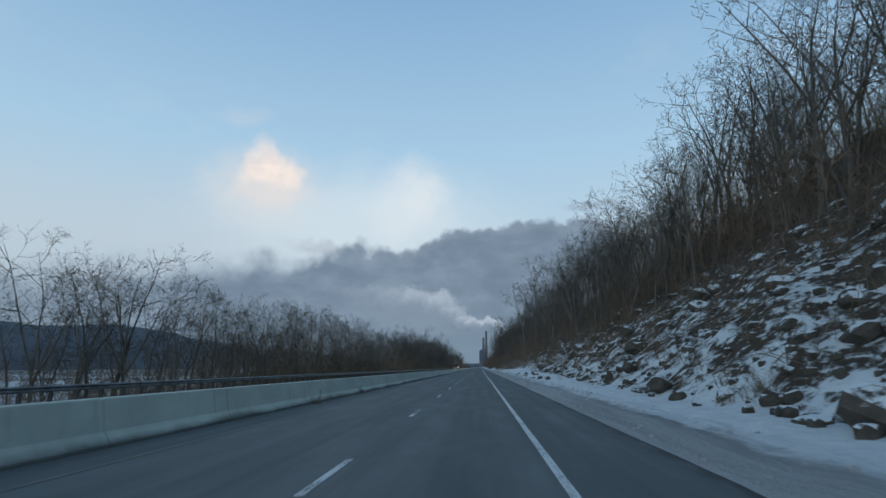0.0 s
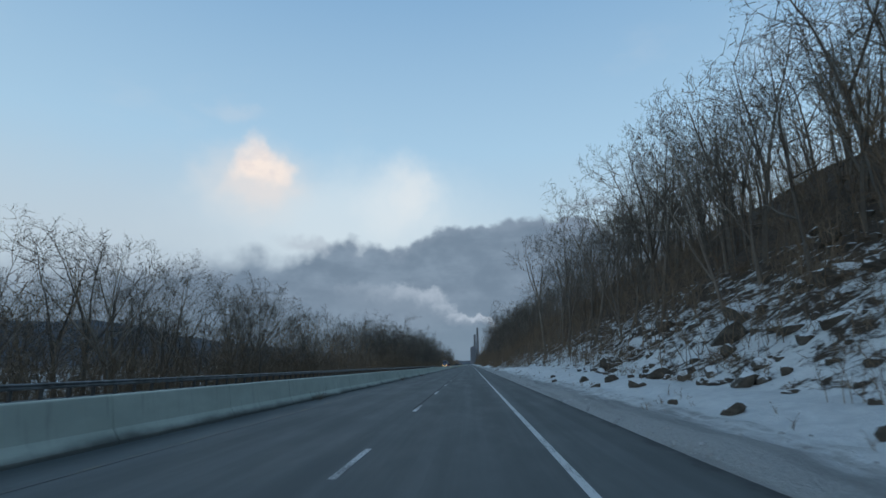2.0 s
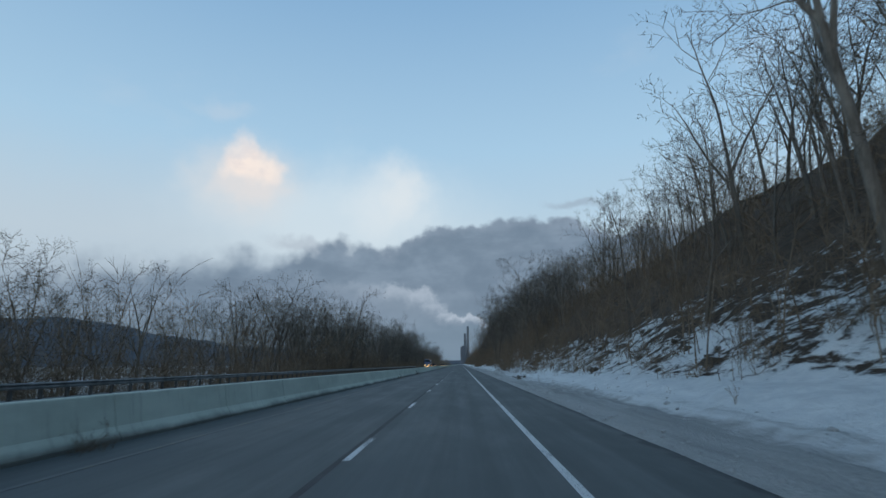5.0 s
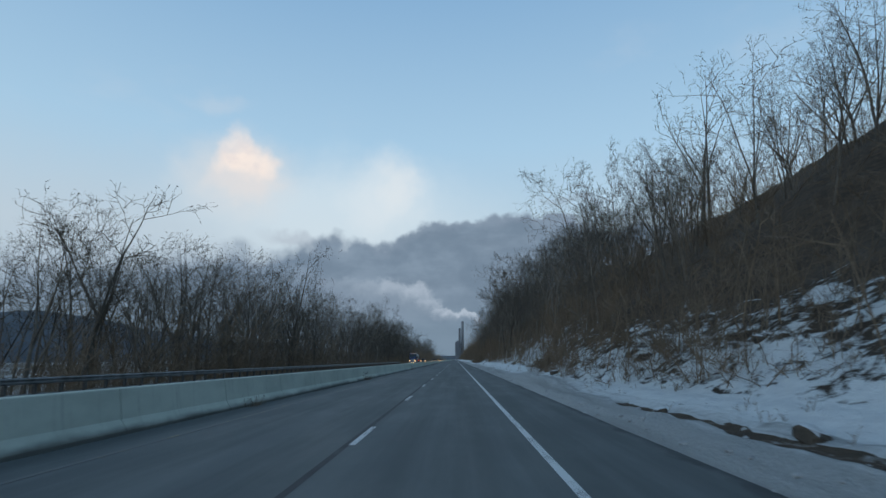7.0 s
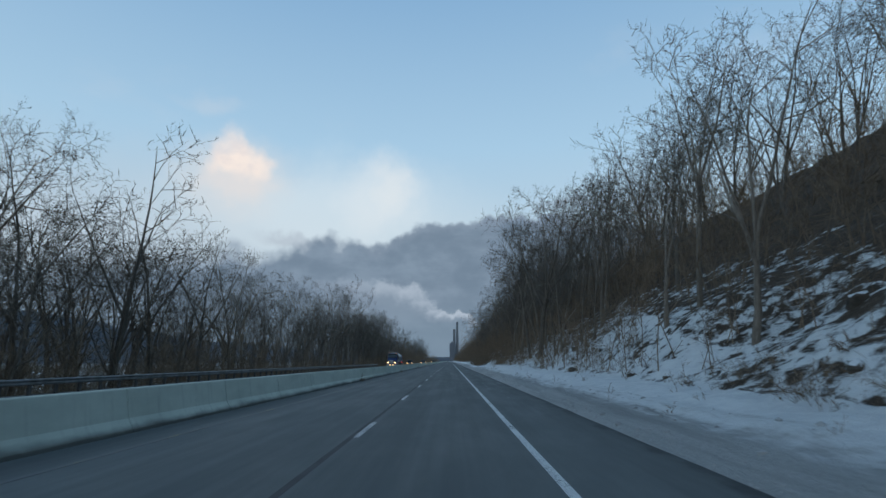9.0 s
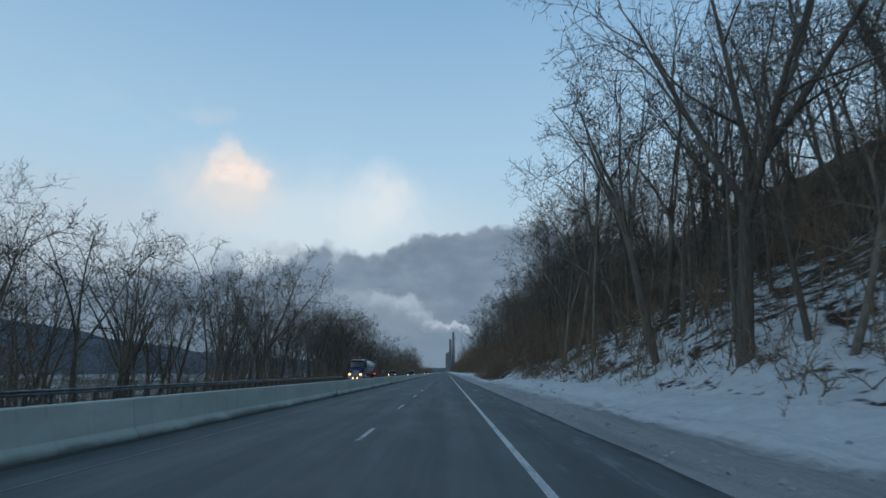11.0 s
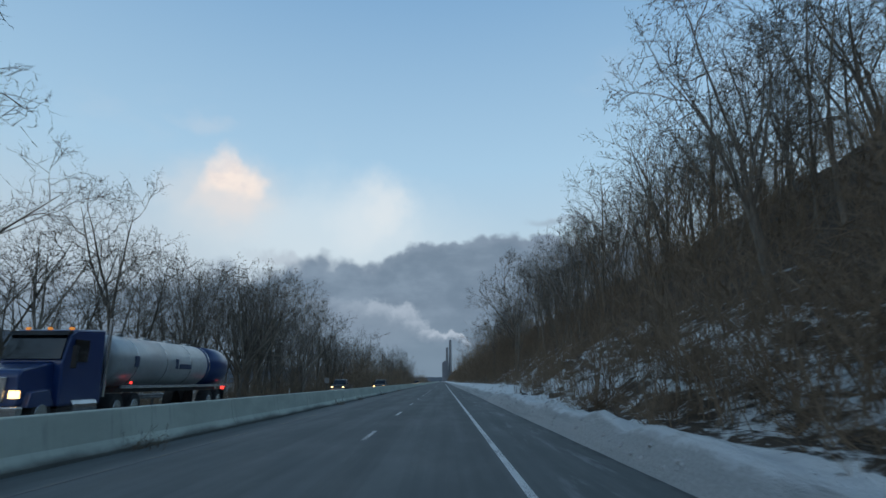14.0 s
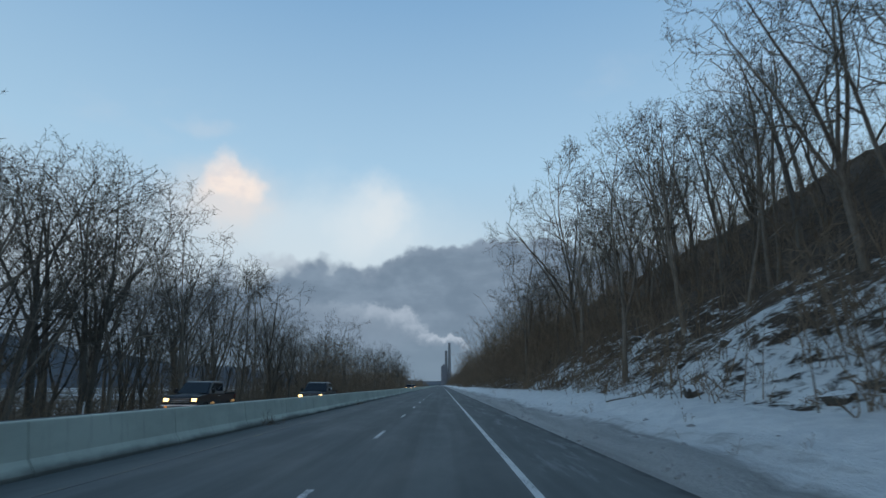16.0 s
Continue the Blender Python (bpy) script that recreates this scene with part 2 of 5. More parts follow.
def hillside():
    """Snow over leaf litter and earth: the layer "snow" says how deep, noise breaks its edge."""
    m, n, b = material("snowy_ground", 0.85)
    p = place(n)
    at = n.add("ShaderNodeAttribute", attribute_name="snow").outputs["Fac"]
    dirt = n.add("ShaderNodeAttribute", attribute_name="grit").outputs["Fac"]
    big = n.noise(n.scaled(p, (1, 0.5, 1)), 0.6, 5, 0.66)
    mid = n.noise(n.scaled(p, (1.0, 0.68, 1.0)), 1.8, 5, 0.66, 0.5)
    fine = n.noise(p, 14, 4, 0.65)
    earth = n.mix(n.ease(mid, 0.3, 0.7), (0.052, 0.036, 0.023), (0.118, 0.080, 0.050))
    earth = n.mix(n.math("MULTIPLY", n.ease(fine, 0.5, 0.75), 0.5), earth, (0.15, 0.105, 0.066))
    white = n.mix(n.ease(mid, 0.3, 0.7), (0.71, 0.735, 0.74), (0.85, 0.87, 0.86))
    brown = n.mix(n.ease(fine, 0.2, 0.8), (0.30, 0.305, 0.297), (0.46, 0.47, 0.462))
    track = n.noise(n.scaled(p, (2.2, 0.07, 1)), 1.0, 4, 0.6)
    brown = n.mix(n.math("MULTIPLY", n.ease(track, 0.4, 0.7), 0.7), brown, (0.21, 0.215, 0.21))
    grime = n.math("ADD", n.math("ADD", dirt, n.math("MULTIPLY", n.math("SUBTRACT", track, 0.5), 0.8)), n.math("MULTIPLY", n.math("SUBTRACT", mid, 0.5), 0.9))
    white = n.mix(n.ease(grime, 0.25, 0.75), white, brown)
    speck = n.noise(p, 38, 2, 0.7)
    white = n.mix(n.math("MULTIPLY", n.ease(speck, 0.68, 0.76), 0.5), white, (0.12, 0.095, 0.07))
    v = n.math("ADD", at, n.math("MULTIPLY", n.math("SUBTRACT", big, 0.5), 0.95))
    v = n.math("ADD", v, n.math("MULTIPLY", n.math("SUBTRACT", mid, 0.5), 1.0))
    f = n.ease(v, 0.42, 0.58)
    n.put(b.inputs["Base Color"], n.mix(f, earth, white))
    n.put(b.inputs["Roughness"], n.ease(f, 0, 1, 0.95, 0.6))
    bump(n, b, n.math("ADD", n.math("MULTIPLY", f, 0.9), n.math("MULTIPLY", n.math("ADD", fine, mid), 0.6)), 0.8, 0.16)
    return m


def rock_mat():
    m, n, b = material("snowy_rock", 0.9)
    p = place(n)
    tc = n.add("ShaderNodeNewGeometry")
    s = n.add("ShaderNodeSeparateXYZ")
    n.put(s.inputs[0], tc.outputs["Normal"])
    mid = n.noise(p, 3.0, 5, 0.65)
    fine = n.noise(p, 16, 4, 0.7)
    r = n.add("ShaderNodeObjectInfo").outputs["Random"]
    c = n.mix(n.ease(mid, 0.3, 0.7), (0.045, 0.037, 0.029), (0.125, 0.103, 0.080))
    c = n.mix(n.math("MULTIPLY", r, 0.5), c, (0.115, 0.095, 0.072))
    c = n.mix(n.math("MULTIPLY", n.ease(fine, 0.5, 0.75), 0.5), c, (0.05, 0.06, 0.045))
    v = n.math("ADD", s.outputs[2], n.math("MULTIPLY", n.math("SUBTRACT", mid, 0.5), 0.9))
    f = n.ease(v, 0.66, 0.80)
    n.put(b.inputs["Base Color"], n.mix(f, c, (0.76, 0.785, 0.79)))
    bump(n, b, fine, 0.8, 0.03)
    return m


def bark(name, c1, c2, c3):
    m, n, b = material(name, 0.9)
    p = n.add("ShaderNodeTexCoord").outputs["Object"]
    f = n.noise(n.scaled(p, (5, 5, 0.8)), 2.0, 5, 0.7)
    g = n.noise(p, 0.35, 3, 0.6)
    c = n.mix(n.ease(f, 0.3, 0.7), c1, c2)
    c = n.mix(n.math("MULTIPLY", n.ease(g, 0.45, 0.65), 0.6), c, c3)
    r = n.add("ShaderNodeObjectInfo").outputs["Random"]
    hsv = n.add("ShaderNodeHueSaturation")
    n.put(hsv.inputs["Color"], c)
    n.put(hsv.inputs["Value"], n.math("ADD", 0.7, n.math("MULTIPLY", r, 0.6)))
    n.put(b.inputs["Base Color"], hsv.outputs[0])
    bump(n, b, f, 0.6, 0.02)
    return m


ASPHALT = asphalt()
WHITE_PAINT = road_paint("white_road_paint", (0.72, 0.73, 0.72), 0.66)
DASH_PAINT = road_paint("dash_road_paint", (0.72, 0.73, 0.72), 0.60)
YELLOW_PAINT = road_paint("yellow_road_paint", (0.36, 0.27, 0.09), 0.45)
CONCRETE = concrete()
GROUND = hillside()
ROCK = rock_mat()
BARK = bark("bark", (0.100, 0.083, 0.066), (0.21, 0.178, 0.143), (0.30, 0.265, 0.22))
TWIG = bark("twig_bark", (0.083, 0.072, 0.059), (0.140, 0.122, 0.100), (0.180, 0.159, 0.132))
BRUSH = grainy("brush_stems", (0.152, 0.110, 0.073), (0.292, 0.215, 0.146), 0.8, 0.9, local=False)
LEAF = grainy("dry_leaf", (0.06, 0.038, 0.022), (0.12, 0.075, 0.04), 3.0, 0.8)
STEEL = grainy("galvanised_steel", (0.16, 0.165, 0.17), (0.28, 0.285, 0.29), 1.5, 0.5, 0.6, dirt=(0.10, 0.085, 0.07))
POST = grainy("weathered_post", (0.07, 0.065, 0.06), (0.14, 0.13, 0.12), 2.0, 0.85)
# distance haze is put into the hill colour: paler and bluer than the woods
HAZED_FARWOOD = grainy("hazed_far_wooded_hill", (0.076, 0.089, 0.107), (0.112, 0.125, 0.142), 0.012, 0.95, local=False, dirt=(0.13, 0.147, 0.168))
STACK = grainy("stack_concrete", (0.20, 0.21, 0.225), (0.27, 0.28, 0.295), 0.02, 0.9, local=False)
PLANT = grainy("plant_cladding", (0.16, 0.175, 0.20), (0.22, 0.235, 0.26), 0.02, 0.8, local=False)


# ---- mesh helpers ----
def mesh_of(name, verts, faces, mat, smooth=False):
    """A mesh from arrays of corners and triangles (or quads)."""
    v, f = np.asarray(verts, dtype=np.float32), np.asarray(faces, dtype=np.int32)
    me = bpy.data.meshes.new(name)
    k = f.shape[1]
    me.vertices.add(len(v))
    me.vertices.foreach_set("co", v.ravel())
    me.loops.add(f.size)
    me.loops.foreach_set("vertex_index", f.ravel())
    me.polygons.add(len(f))
    me.polygons.foreach_set("loop_start", np.arange(0, f.size, k, dtype=np.int32))
    me.polygons.foreach_set("use_smooth", np.full(len(f), smooth))
    me.update(calc_edges=True)
    me.materials.append(mat)
    return me


def part(name, bm, mat, parent=None, label="", smooth=False):
    me = bpy.data.meshes.new(name)
    bm.to_mesh(me)
    bm.free()
    me.materials.append(mat)
    if smooth:
        for p in me.polygons:
            p.use_smooth = True
    ob = new(name, me)
    ob.parent = parent
    if label:
        ob["label"] = label
    return ob


def shared(name, me, parent, m=None):
    ob = new(name, me)
    ob.parent = parent
    if m is not None:
        ob.matrix_basis = m
    return ob


def box(bm, x0, x1, y0, y1, z0, z1, bevel=0.0):
    r = bmesh.ops.create_cube(bm, size=1, matrix=Matrix.LocRotScale(((x0 + x1) / 2, (y0 + y1) / 2, (z0 + z1) / 2), None, (x1 - x0, y1 - y0, z1 - z0)))
    if bevel:
        es = list({e for v in r["verts"] for e in v.link_edges})
        bmesh.ops.bevel(bm, geom=es, offset=bevel, segments=2, affect="EDGES", profile=0.5)
    return bm


def sweep(bm, profile, y0, y1, closed=True):
    """Extrudes an outline in x and z along y, with ends."""
    a = [bm.verts.new((x, y0, z)) for x, z in profile]
    b = [bm.verts.new((x, y1, z)) for x, z in profile]
    k = len(profile)
    for i in range(k if closed else k - 1):
        bm.faces.new((a[i], b[i], b[(i + 1) % k], a[(i + 1) % k]))
    if closed:
        bm.faces.new(a)
        bm.faces.new(b[::-1])
    return bm


def rod(bm, a, b, r0, r1, sides=12):
    a, b = Vector(a), Vector(b)
    m = Matrix.Translation((a + b) / 2) @ (b - a).to_track_quat("Z", "Y").to_matrix().to_4x4()
    bmesh.ops.create_cone(bm, cap_ends=True, segments=sides, radius1=r0, radius2=r1, depth=(b - a).length, matrix=m)
    return bm


# ---- the lie of the land ----
def lerp_table(v, table):
    if v <= table[0][0]:
        return table[0][1]
    for (a, p), (b, q) in zip(table, table[1:]):
        if v <= b:
            return p + (q - p) * (v - a) / (b - a)
    return table[-1][1]


def nz(x, y, s, k=0.0):
    return noise.noise((x / s, y / s, k))


TOE = ((0, 8.6), (40, 8.8), (60, 9.5), (110, 9.5), (160, 8.6), (186, 8.4), (193, 7.9), (199, 6.0), (212, 6.3), (222, 8.2), (250, 9.0), (328, 9.0), (335, 7.6), (341, 6.9), (352, 6.7), (374, 6.4), (386, 8.5), (420, 9.5), (600, 9.0))
BENCH = ((0, 0.30), (40, 0.45), (70, 0.9), (110, 1.3), (150, 1.1), (190, 0.5), (240, 0.8), (300, 1.0), (360, 0.5), (400, 1.2), (600, 0.9))


STEEP = ((0, 0.80), (60, 0.77), (105, 0.69), (600, 0.69))


def ground_z(x, y):
    """Height of the ground beside the road."""
    if x > 4.38:
        toe, bench = lerp_table(y, TOE), lerp_table(y, BENCH)
        ridge = 0.10 * math.exp(-((x - 6.5 - 0.3 * nz(0, y, 9, 5.0)) / 0.35) ** 2) * (1 + nz(x, y, 2.0, 9.0))
        ridge += 0.30 * math.exp(-((x - 5.3) / 0.7) ** 2) * (0.75 + 0.6 * nz(x, y, 3.0))
        if 335 < y < 388:
            ridge = ridge * 0.4 + 0.62 * math.exp(-((x - 5.1) / 0.6) ** 2) * min(1, (y - 335) / 8, (388 - y) / 8) * (0.85 + 0.4 * nz(x, y, 2.5))
        t = min(1, max(0, (x - 4.6) / (toe - 4.6)))
        z = bench * t * t * (3 - 2 * t) + ridge
        u = x - toe
        if u > 0:
            steep = lerp_table(y, STEEP)
            z += steep * (u - 0.6 * (1 - math.exp(-u / 0.6)))
            if x > 46:
                z -= 0.50 * (x - 46)
            if x > 110:
                z -= 0.24 * (x - 110)
            a = min(1, u / 4)
            z += a * (1.1 * nz(x, y, 9, 3.1) + 0.45 * nz(x, y, 3.0, 7.7))
        z += min(1, (x - 4.38) / 1.2) * (0.10 * nz(x, y, 1.1, 1.3) + 0.05 * nz(x, y, 0.5, 4.3))
        return z - 0.05 * max(0, 1 - (x - 4.38) / 0.25)
    if x < -21.2:
        u = -21.2 - x
        z = -0.1 - 3.2 * (1 - math.exp(-u / 6.0)) + min(1, u / 6) * 0.5 * nz(x, y, 8, 2.2)
        return z - 1.5 * min(1, u / 200)
    return -0.12


def snow_cover(x, y, z):
    if x > 4.2:
        toe = lerp_table(y, TOE)
        top = lerp_table(y, ((0, 14.0), (45, 14.0), (75, 10.0), (95, 9.0), (130, 8.0), (170, 5.0), (205, 3.6), (245, 8.5), (260, 9.0), (310, 7.0), (328, 4.0), (336, 2.2), (345, 2.6), (352, 5.2), (359, 6.0), (385, 4.4), (398, 6.5), (440, 6.5), (465, 5.0), (600, 5.0)))
        if 173 < y < 187 and 5.55 < x + 0.3 * nz(0, y, 2.0) < 6.2:
            return 0.35
        if 337 < y < 357 and 6.15 + 0.25 * nz(0, y, 2.5, 6.0) < x < toe + 2.0:
            return 0.46
        if x < toe + 0.3:
            return 1.3
        s = lerp_table(y, ((60, 0.535), (85, 0.585), (240, 0.585), (255, 0.63), (318, 0.62), (328, 0.58), (392, 0.58), (402, 0.59), (440, 0.59), (456, 0.4))) - 0.30 * max(0, min(1.6, (z - 1.5) / top))
        if z > top:
            s -= 0.25 * min(1.5, (z - top) / 3)
        return s
    if -25 < x < -21 and y > 370:
        return 0.72
    if x < -36:
        open_field = lerp_table(-x, ((36, 0.22), (60, 0.56))) * lerp_table(y, ((250, 1.0), (520, 0.75)))
        return open_field + 0.25 * nz(x, y, 60, 3.0)
    return 0.22 if x < -21 else 0.3


def grit_cover(x, y):
    if 4.2 < x < 12:
        w = max(0.0, min(1.0, (y - 332) / 8, (390 - y) / 8))
        return max(0.0, min(1.0, 1.2 - (x - 4.38) / (2.6 - 1.6 * w)))
    return 0.35 if -24 < x < -21 else 0.0


def build_ground():
    xs = [-3000, -1500, -800, -400, -220, -140, -100, -75, -60, -50, -42, -36, -32, -29, -27, -25.5, -24, -23, -22.3, -21.8, -21.3, -21.1, -7, 4.28, 4.43]
    x = 4.62
    while x < 160:
        xs.append(round(x, 2))
        x += 0.2 if x < 7.5 else 0.3 if x < 16 else (0.7 if x < 34 else (2.0 if x < 60 else 12.0))
    xs += [200, 300, 500, 1000, 2000, 3000]
    ys = [-400, -200, -100, -60, -30]
    y = -18.0
    while y < 4900:
        ys.append(y)
        y += 0.6 if y < 450 else (2.5 if y < 620 else (12 if y < 1000 else 150))
    ys.append(4950)
    v, snow, grit = [], [], []
    for yy in ys:
        for xx in xs:
            z = ground_z(xx, yy)
            v.append((xx, yy, z))
            snow.append(snow_cover(xx, yy, z))
            grit.append(grit_cover(xx, yy))
    nx, ny = len(xs), len(ys)
    i = (np.arange(ny - 1)[:, None] * nx + np.arange(nx - 1)[None, :]).ravel()
    f = np.stack([i, i + 1, i + nx + 1, i + nx], 1)
    me = mesh_of("ground", v, f, GROUND, True)
    for key, vals in (("snow", snow), ("grit", grit)):
        at = me.attributes.new(key, "FLOAT", "POINT")
        at.data.foreach_set("value", np.array(vals, dtype=np.float32))
    return tagged(new("ground", me), "snow-covered verge and steep wooded hillside with brown leaf litter", "ground", kind="structure")


build_ground()


# ---- the road ----
Y0, Y1 = -30.0, 1500.0
LINE_R, DASH_X, LINE_Y = 1.89, -1.83, -6.05
road = tagged(part("road", sweep(bmesh.new(), [(-21.2, -0.2), (-21.2, 0.0), (4.5, 0.0), (4.5, -0.2)], Y0, Y1), ASPHALT),
              "dry grey asphalt motorway carriageways with painted lines", "road", kind="structure")


def strip(name, mat, x, w, y0, y1):
    bm = bmesh.new()
    box(bm, x - w / 2, x + w / 2, y0, y1, 0.0, 0.006)
    return part(name, bm, mat, road)


part("joint_seal", box(bmesh.new(), DASH_X - 0.17, DASH_X - 0.05, 70, 262, 0.0, 0.003), grainy("tar_seal", (0.02, 0.021, 0.023), (0.05, 0.052, 0.055), 1.0, 0.7, local=False), road)
strip("edge_line", WHITE_PAINT, LINE_R, 0.15, Y0, Y1)
strip("yellow_line", YELLOW_PAINT, LINE_Y, 0.12, Y0, Y1)
strip("yellow_line", YELLOW_PAINT, -8.6, 0.12, Y0, Y1)
strip("edge_line", WHITE_PAINT, -15.7, 0.15, Y0, Y1)
PERIOD = 12.19
dash = strip("lane_dash", DASH_PAINT, 0, 0.13, -3.05, 0).data
bpy.data.objects.remove(bpy.data.objects["lane_dash"])
for i in range(-2, 60):
    for x in (DASH_X, -12.05):
        shared("lane_dash", dash, road, pose(x, 10.86 + PERIOD * i, 0))


BARRIER_X = -7.75


def median_barrier():
    """Concrete barrier with sloped faces, cast in lengths with open joints."""
    root = tagged(new("median_barrier"), "long weathered concrete median barrier with sloped faces", "barrier")
    half = [(0.40, 0.0), (0.40, 0.08), (0.24, 0.33), (0.13, 1.00), (0.11, 1.03)]
    prof = [(BARRIER_X + x, z) for x, z in half] + [(BARRIER_X - x, z) for x, z in half[::-1]]
    bm = sweep(bmesh.new(), prof, 0.015, 6.0 - 0.015)
    first = part("barrier_length", bm, CONCRETE, root)
    first.location = (0, Y0, 0)
    for i in range(1, 150):
        shared("barrier_length", first.data, root, pose(0, Y0 + 6.0 * i, 0))
    shared("barrier_length", first.data, root, Matrix.LocRotScale((0, Y0 + 900, 0), None, (1, 100, 1)))
    return root


median_barrier()


def guard_rail(y_end):
    root = tagged(new("guard_rail"), "dull galvanised steel guard rail on short posts", "guard rail")
    x = -20.6
    w = [(0.0, 0.50), (0.05, 0.54), (0.05, 0.59), (0.0, 0.635), (0.0, 0.665), (0.05, 0.71), (0.05, 0.76), (0.0, 0.81)]
    prof = [(x + a, b) for a, b in w] + [(x + a - 0.012, b) for a, b in w[::-1]]
    bm = sweep(bmesh.new(), prof, 0.0, 7.62)
    me = part("rail", bm, STEEL, root).data
    count = int((y_end - Y0) / 7.62)
    bpy.data.objects["rail"].location = (0, y_end - 7.62, 0)
    for i in range(1, count):
        shared("rail", me, root, pose(0, y_end - 7.62 * (i + 1), 0))
    bm = box(bmesh.new(), x - 0.20, x - 0.05, -0.08, 0.08, -0.5, 0.84, 0.01)
    post = part("post", bm, POST, root)
    post.location = (0, y_end - 0.4, 0)
    for i in range(1, int((y_end - Y0) / 1.905)):
        shared("post", post.data, root, pose(0, y_end - 0.4 - 1.905 * i, 0))
    return root


guard_rail(376.0)


# ---- bare trees ----
class Grower:
    """Collects tapered tubes as triangles."""

    def __init__(self):
        self.v, self.f, self.n = [], [], 0

    def tube(self, pts, radii, sides):
        k = len(pts)
        ang = np.arange(sides) * (2 * pi / sides)
        ca, sa = np.cos(ang), np.sin(ang)
        rings = []
        for i in range(k):
            a, b = pts[max(0, i - 1)], pts[min(k - 1, i + 1)]
            t = b - a
            t = t / (np.linalg.norm(t) + 1e-9)
            u = np.cross(t, (0.0, 0.0, 1.0) if abs(t[2]) < 0.9 else (1.0, 0.0, 0.0))
            u /= np.linalg.norm(u) + 1e-9
            w = np.cross(t, u)
            rings.append(pts[i] + radii[i] * (ca[:, None] * u + sa[:, None] * w))
        self.v.append(np.concatenate(rings))
        s = np.arange(sides)
        e = (s + 1) % sides
        for i in range(k - 1):
            o = self.n + i * sides
            self.f.append(np.stack([o + s, o + e, o + sides + e], 1))
            self.f.append(np.stack([o + s, o + sides + e, o + sides + s], 1))
        self.n += k * sides

    def spike(self, p, q, r):
        """A thin twig that ends in a point."""
        t = unit(q - p)
        u = unit(np.cross(t, (0.3, 0.2, 1.0)))
        w = np.cross(t, u)
        self.v.append(np.array([p + u * r, p + (w * 0.87 - u * 0.5) * r, p - (w * 0.87 + u * 0.5) * r, q]))
        o = self.n
        self.f.append(np.array([[o, o + 1, o + 3], [o + 1, o + 2, o + 3], [o + 2, o, o + 3]]))
        self.n += 4

    def blade(self, p, q, r, rng):
        """The finest sprigs: one sliver each."""
        u = unit(np.cross(q - p, rng.normal(size=3))) * r
        self.v.append(np.array([p - u, p + u, q]))
        self.f.append(np.array([[self.n, self.n + 1, self.n + 2]]))
        self.n += 3

    def sliver(self, p, q, e, r, rng):
        """A bent flat twig that ends in a point."""
        u = unit(np.cross(e - p, rng.normal(size=3))) * r
        self.v.append(np.array([p - u, p + u, q - u * 0.7, q + u * 0.7, e]))
        o = self.n
        self.f.append(np.array([[o, o + 1, o + 3], [o, o + 3, o + 2], [o + 2, o + 3, o + 4]]))
        self.n += 5

    def leaf(self, p, size, rng):
        d = rng.normal(size=(2, 3))
        d /= np.linalg.norm(d, axis=1)[:, None]
        self.v.append(np.array([p, p + d[0] * size, p + (d[0] + d[1]) * size * 0.6]))
        self.f.append(np.array([[self.n, self.n + 1, self.n + 2]]))
        self.n += 3

    def arrays(self):
        return np.concatenate(self.v), np.concatenate(self.f)


def unit(v):
    return v / (np.linalg.norm(v) + 1e-9)


def off_axis(d, angle, turn, rng):
    u = unit(np.cross(d, (0.0, 0.0, 1.0) if abs(d[2]) < 0.95 else (1.0, 0.0, 0.0)))
    w = np.cross(d, u)
    return unit(d * cos(angle) + (u * cos(turn) + w * sin(turn)) * sin(angle))


def limb_path(p, d, length, steps, up, wild, rng):
    pts = [p]
    for _ in range(steps):
        d = unit(d + np.array((0, 0, up)) / steps + rng.normal(size=3) * wild)
        pts.append(pts[-1] + d * length / steps)
    return pts


def along(pts, t):
    k = t * (len(pts) - 1)
    i = min(int(k), len(pts) - 2)
    return pts[i] + (pts[i + 1] - pts[i]) * (k - i), unit(pts[i + 1] - pts[i])


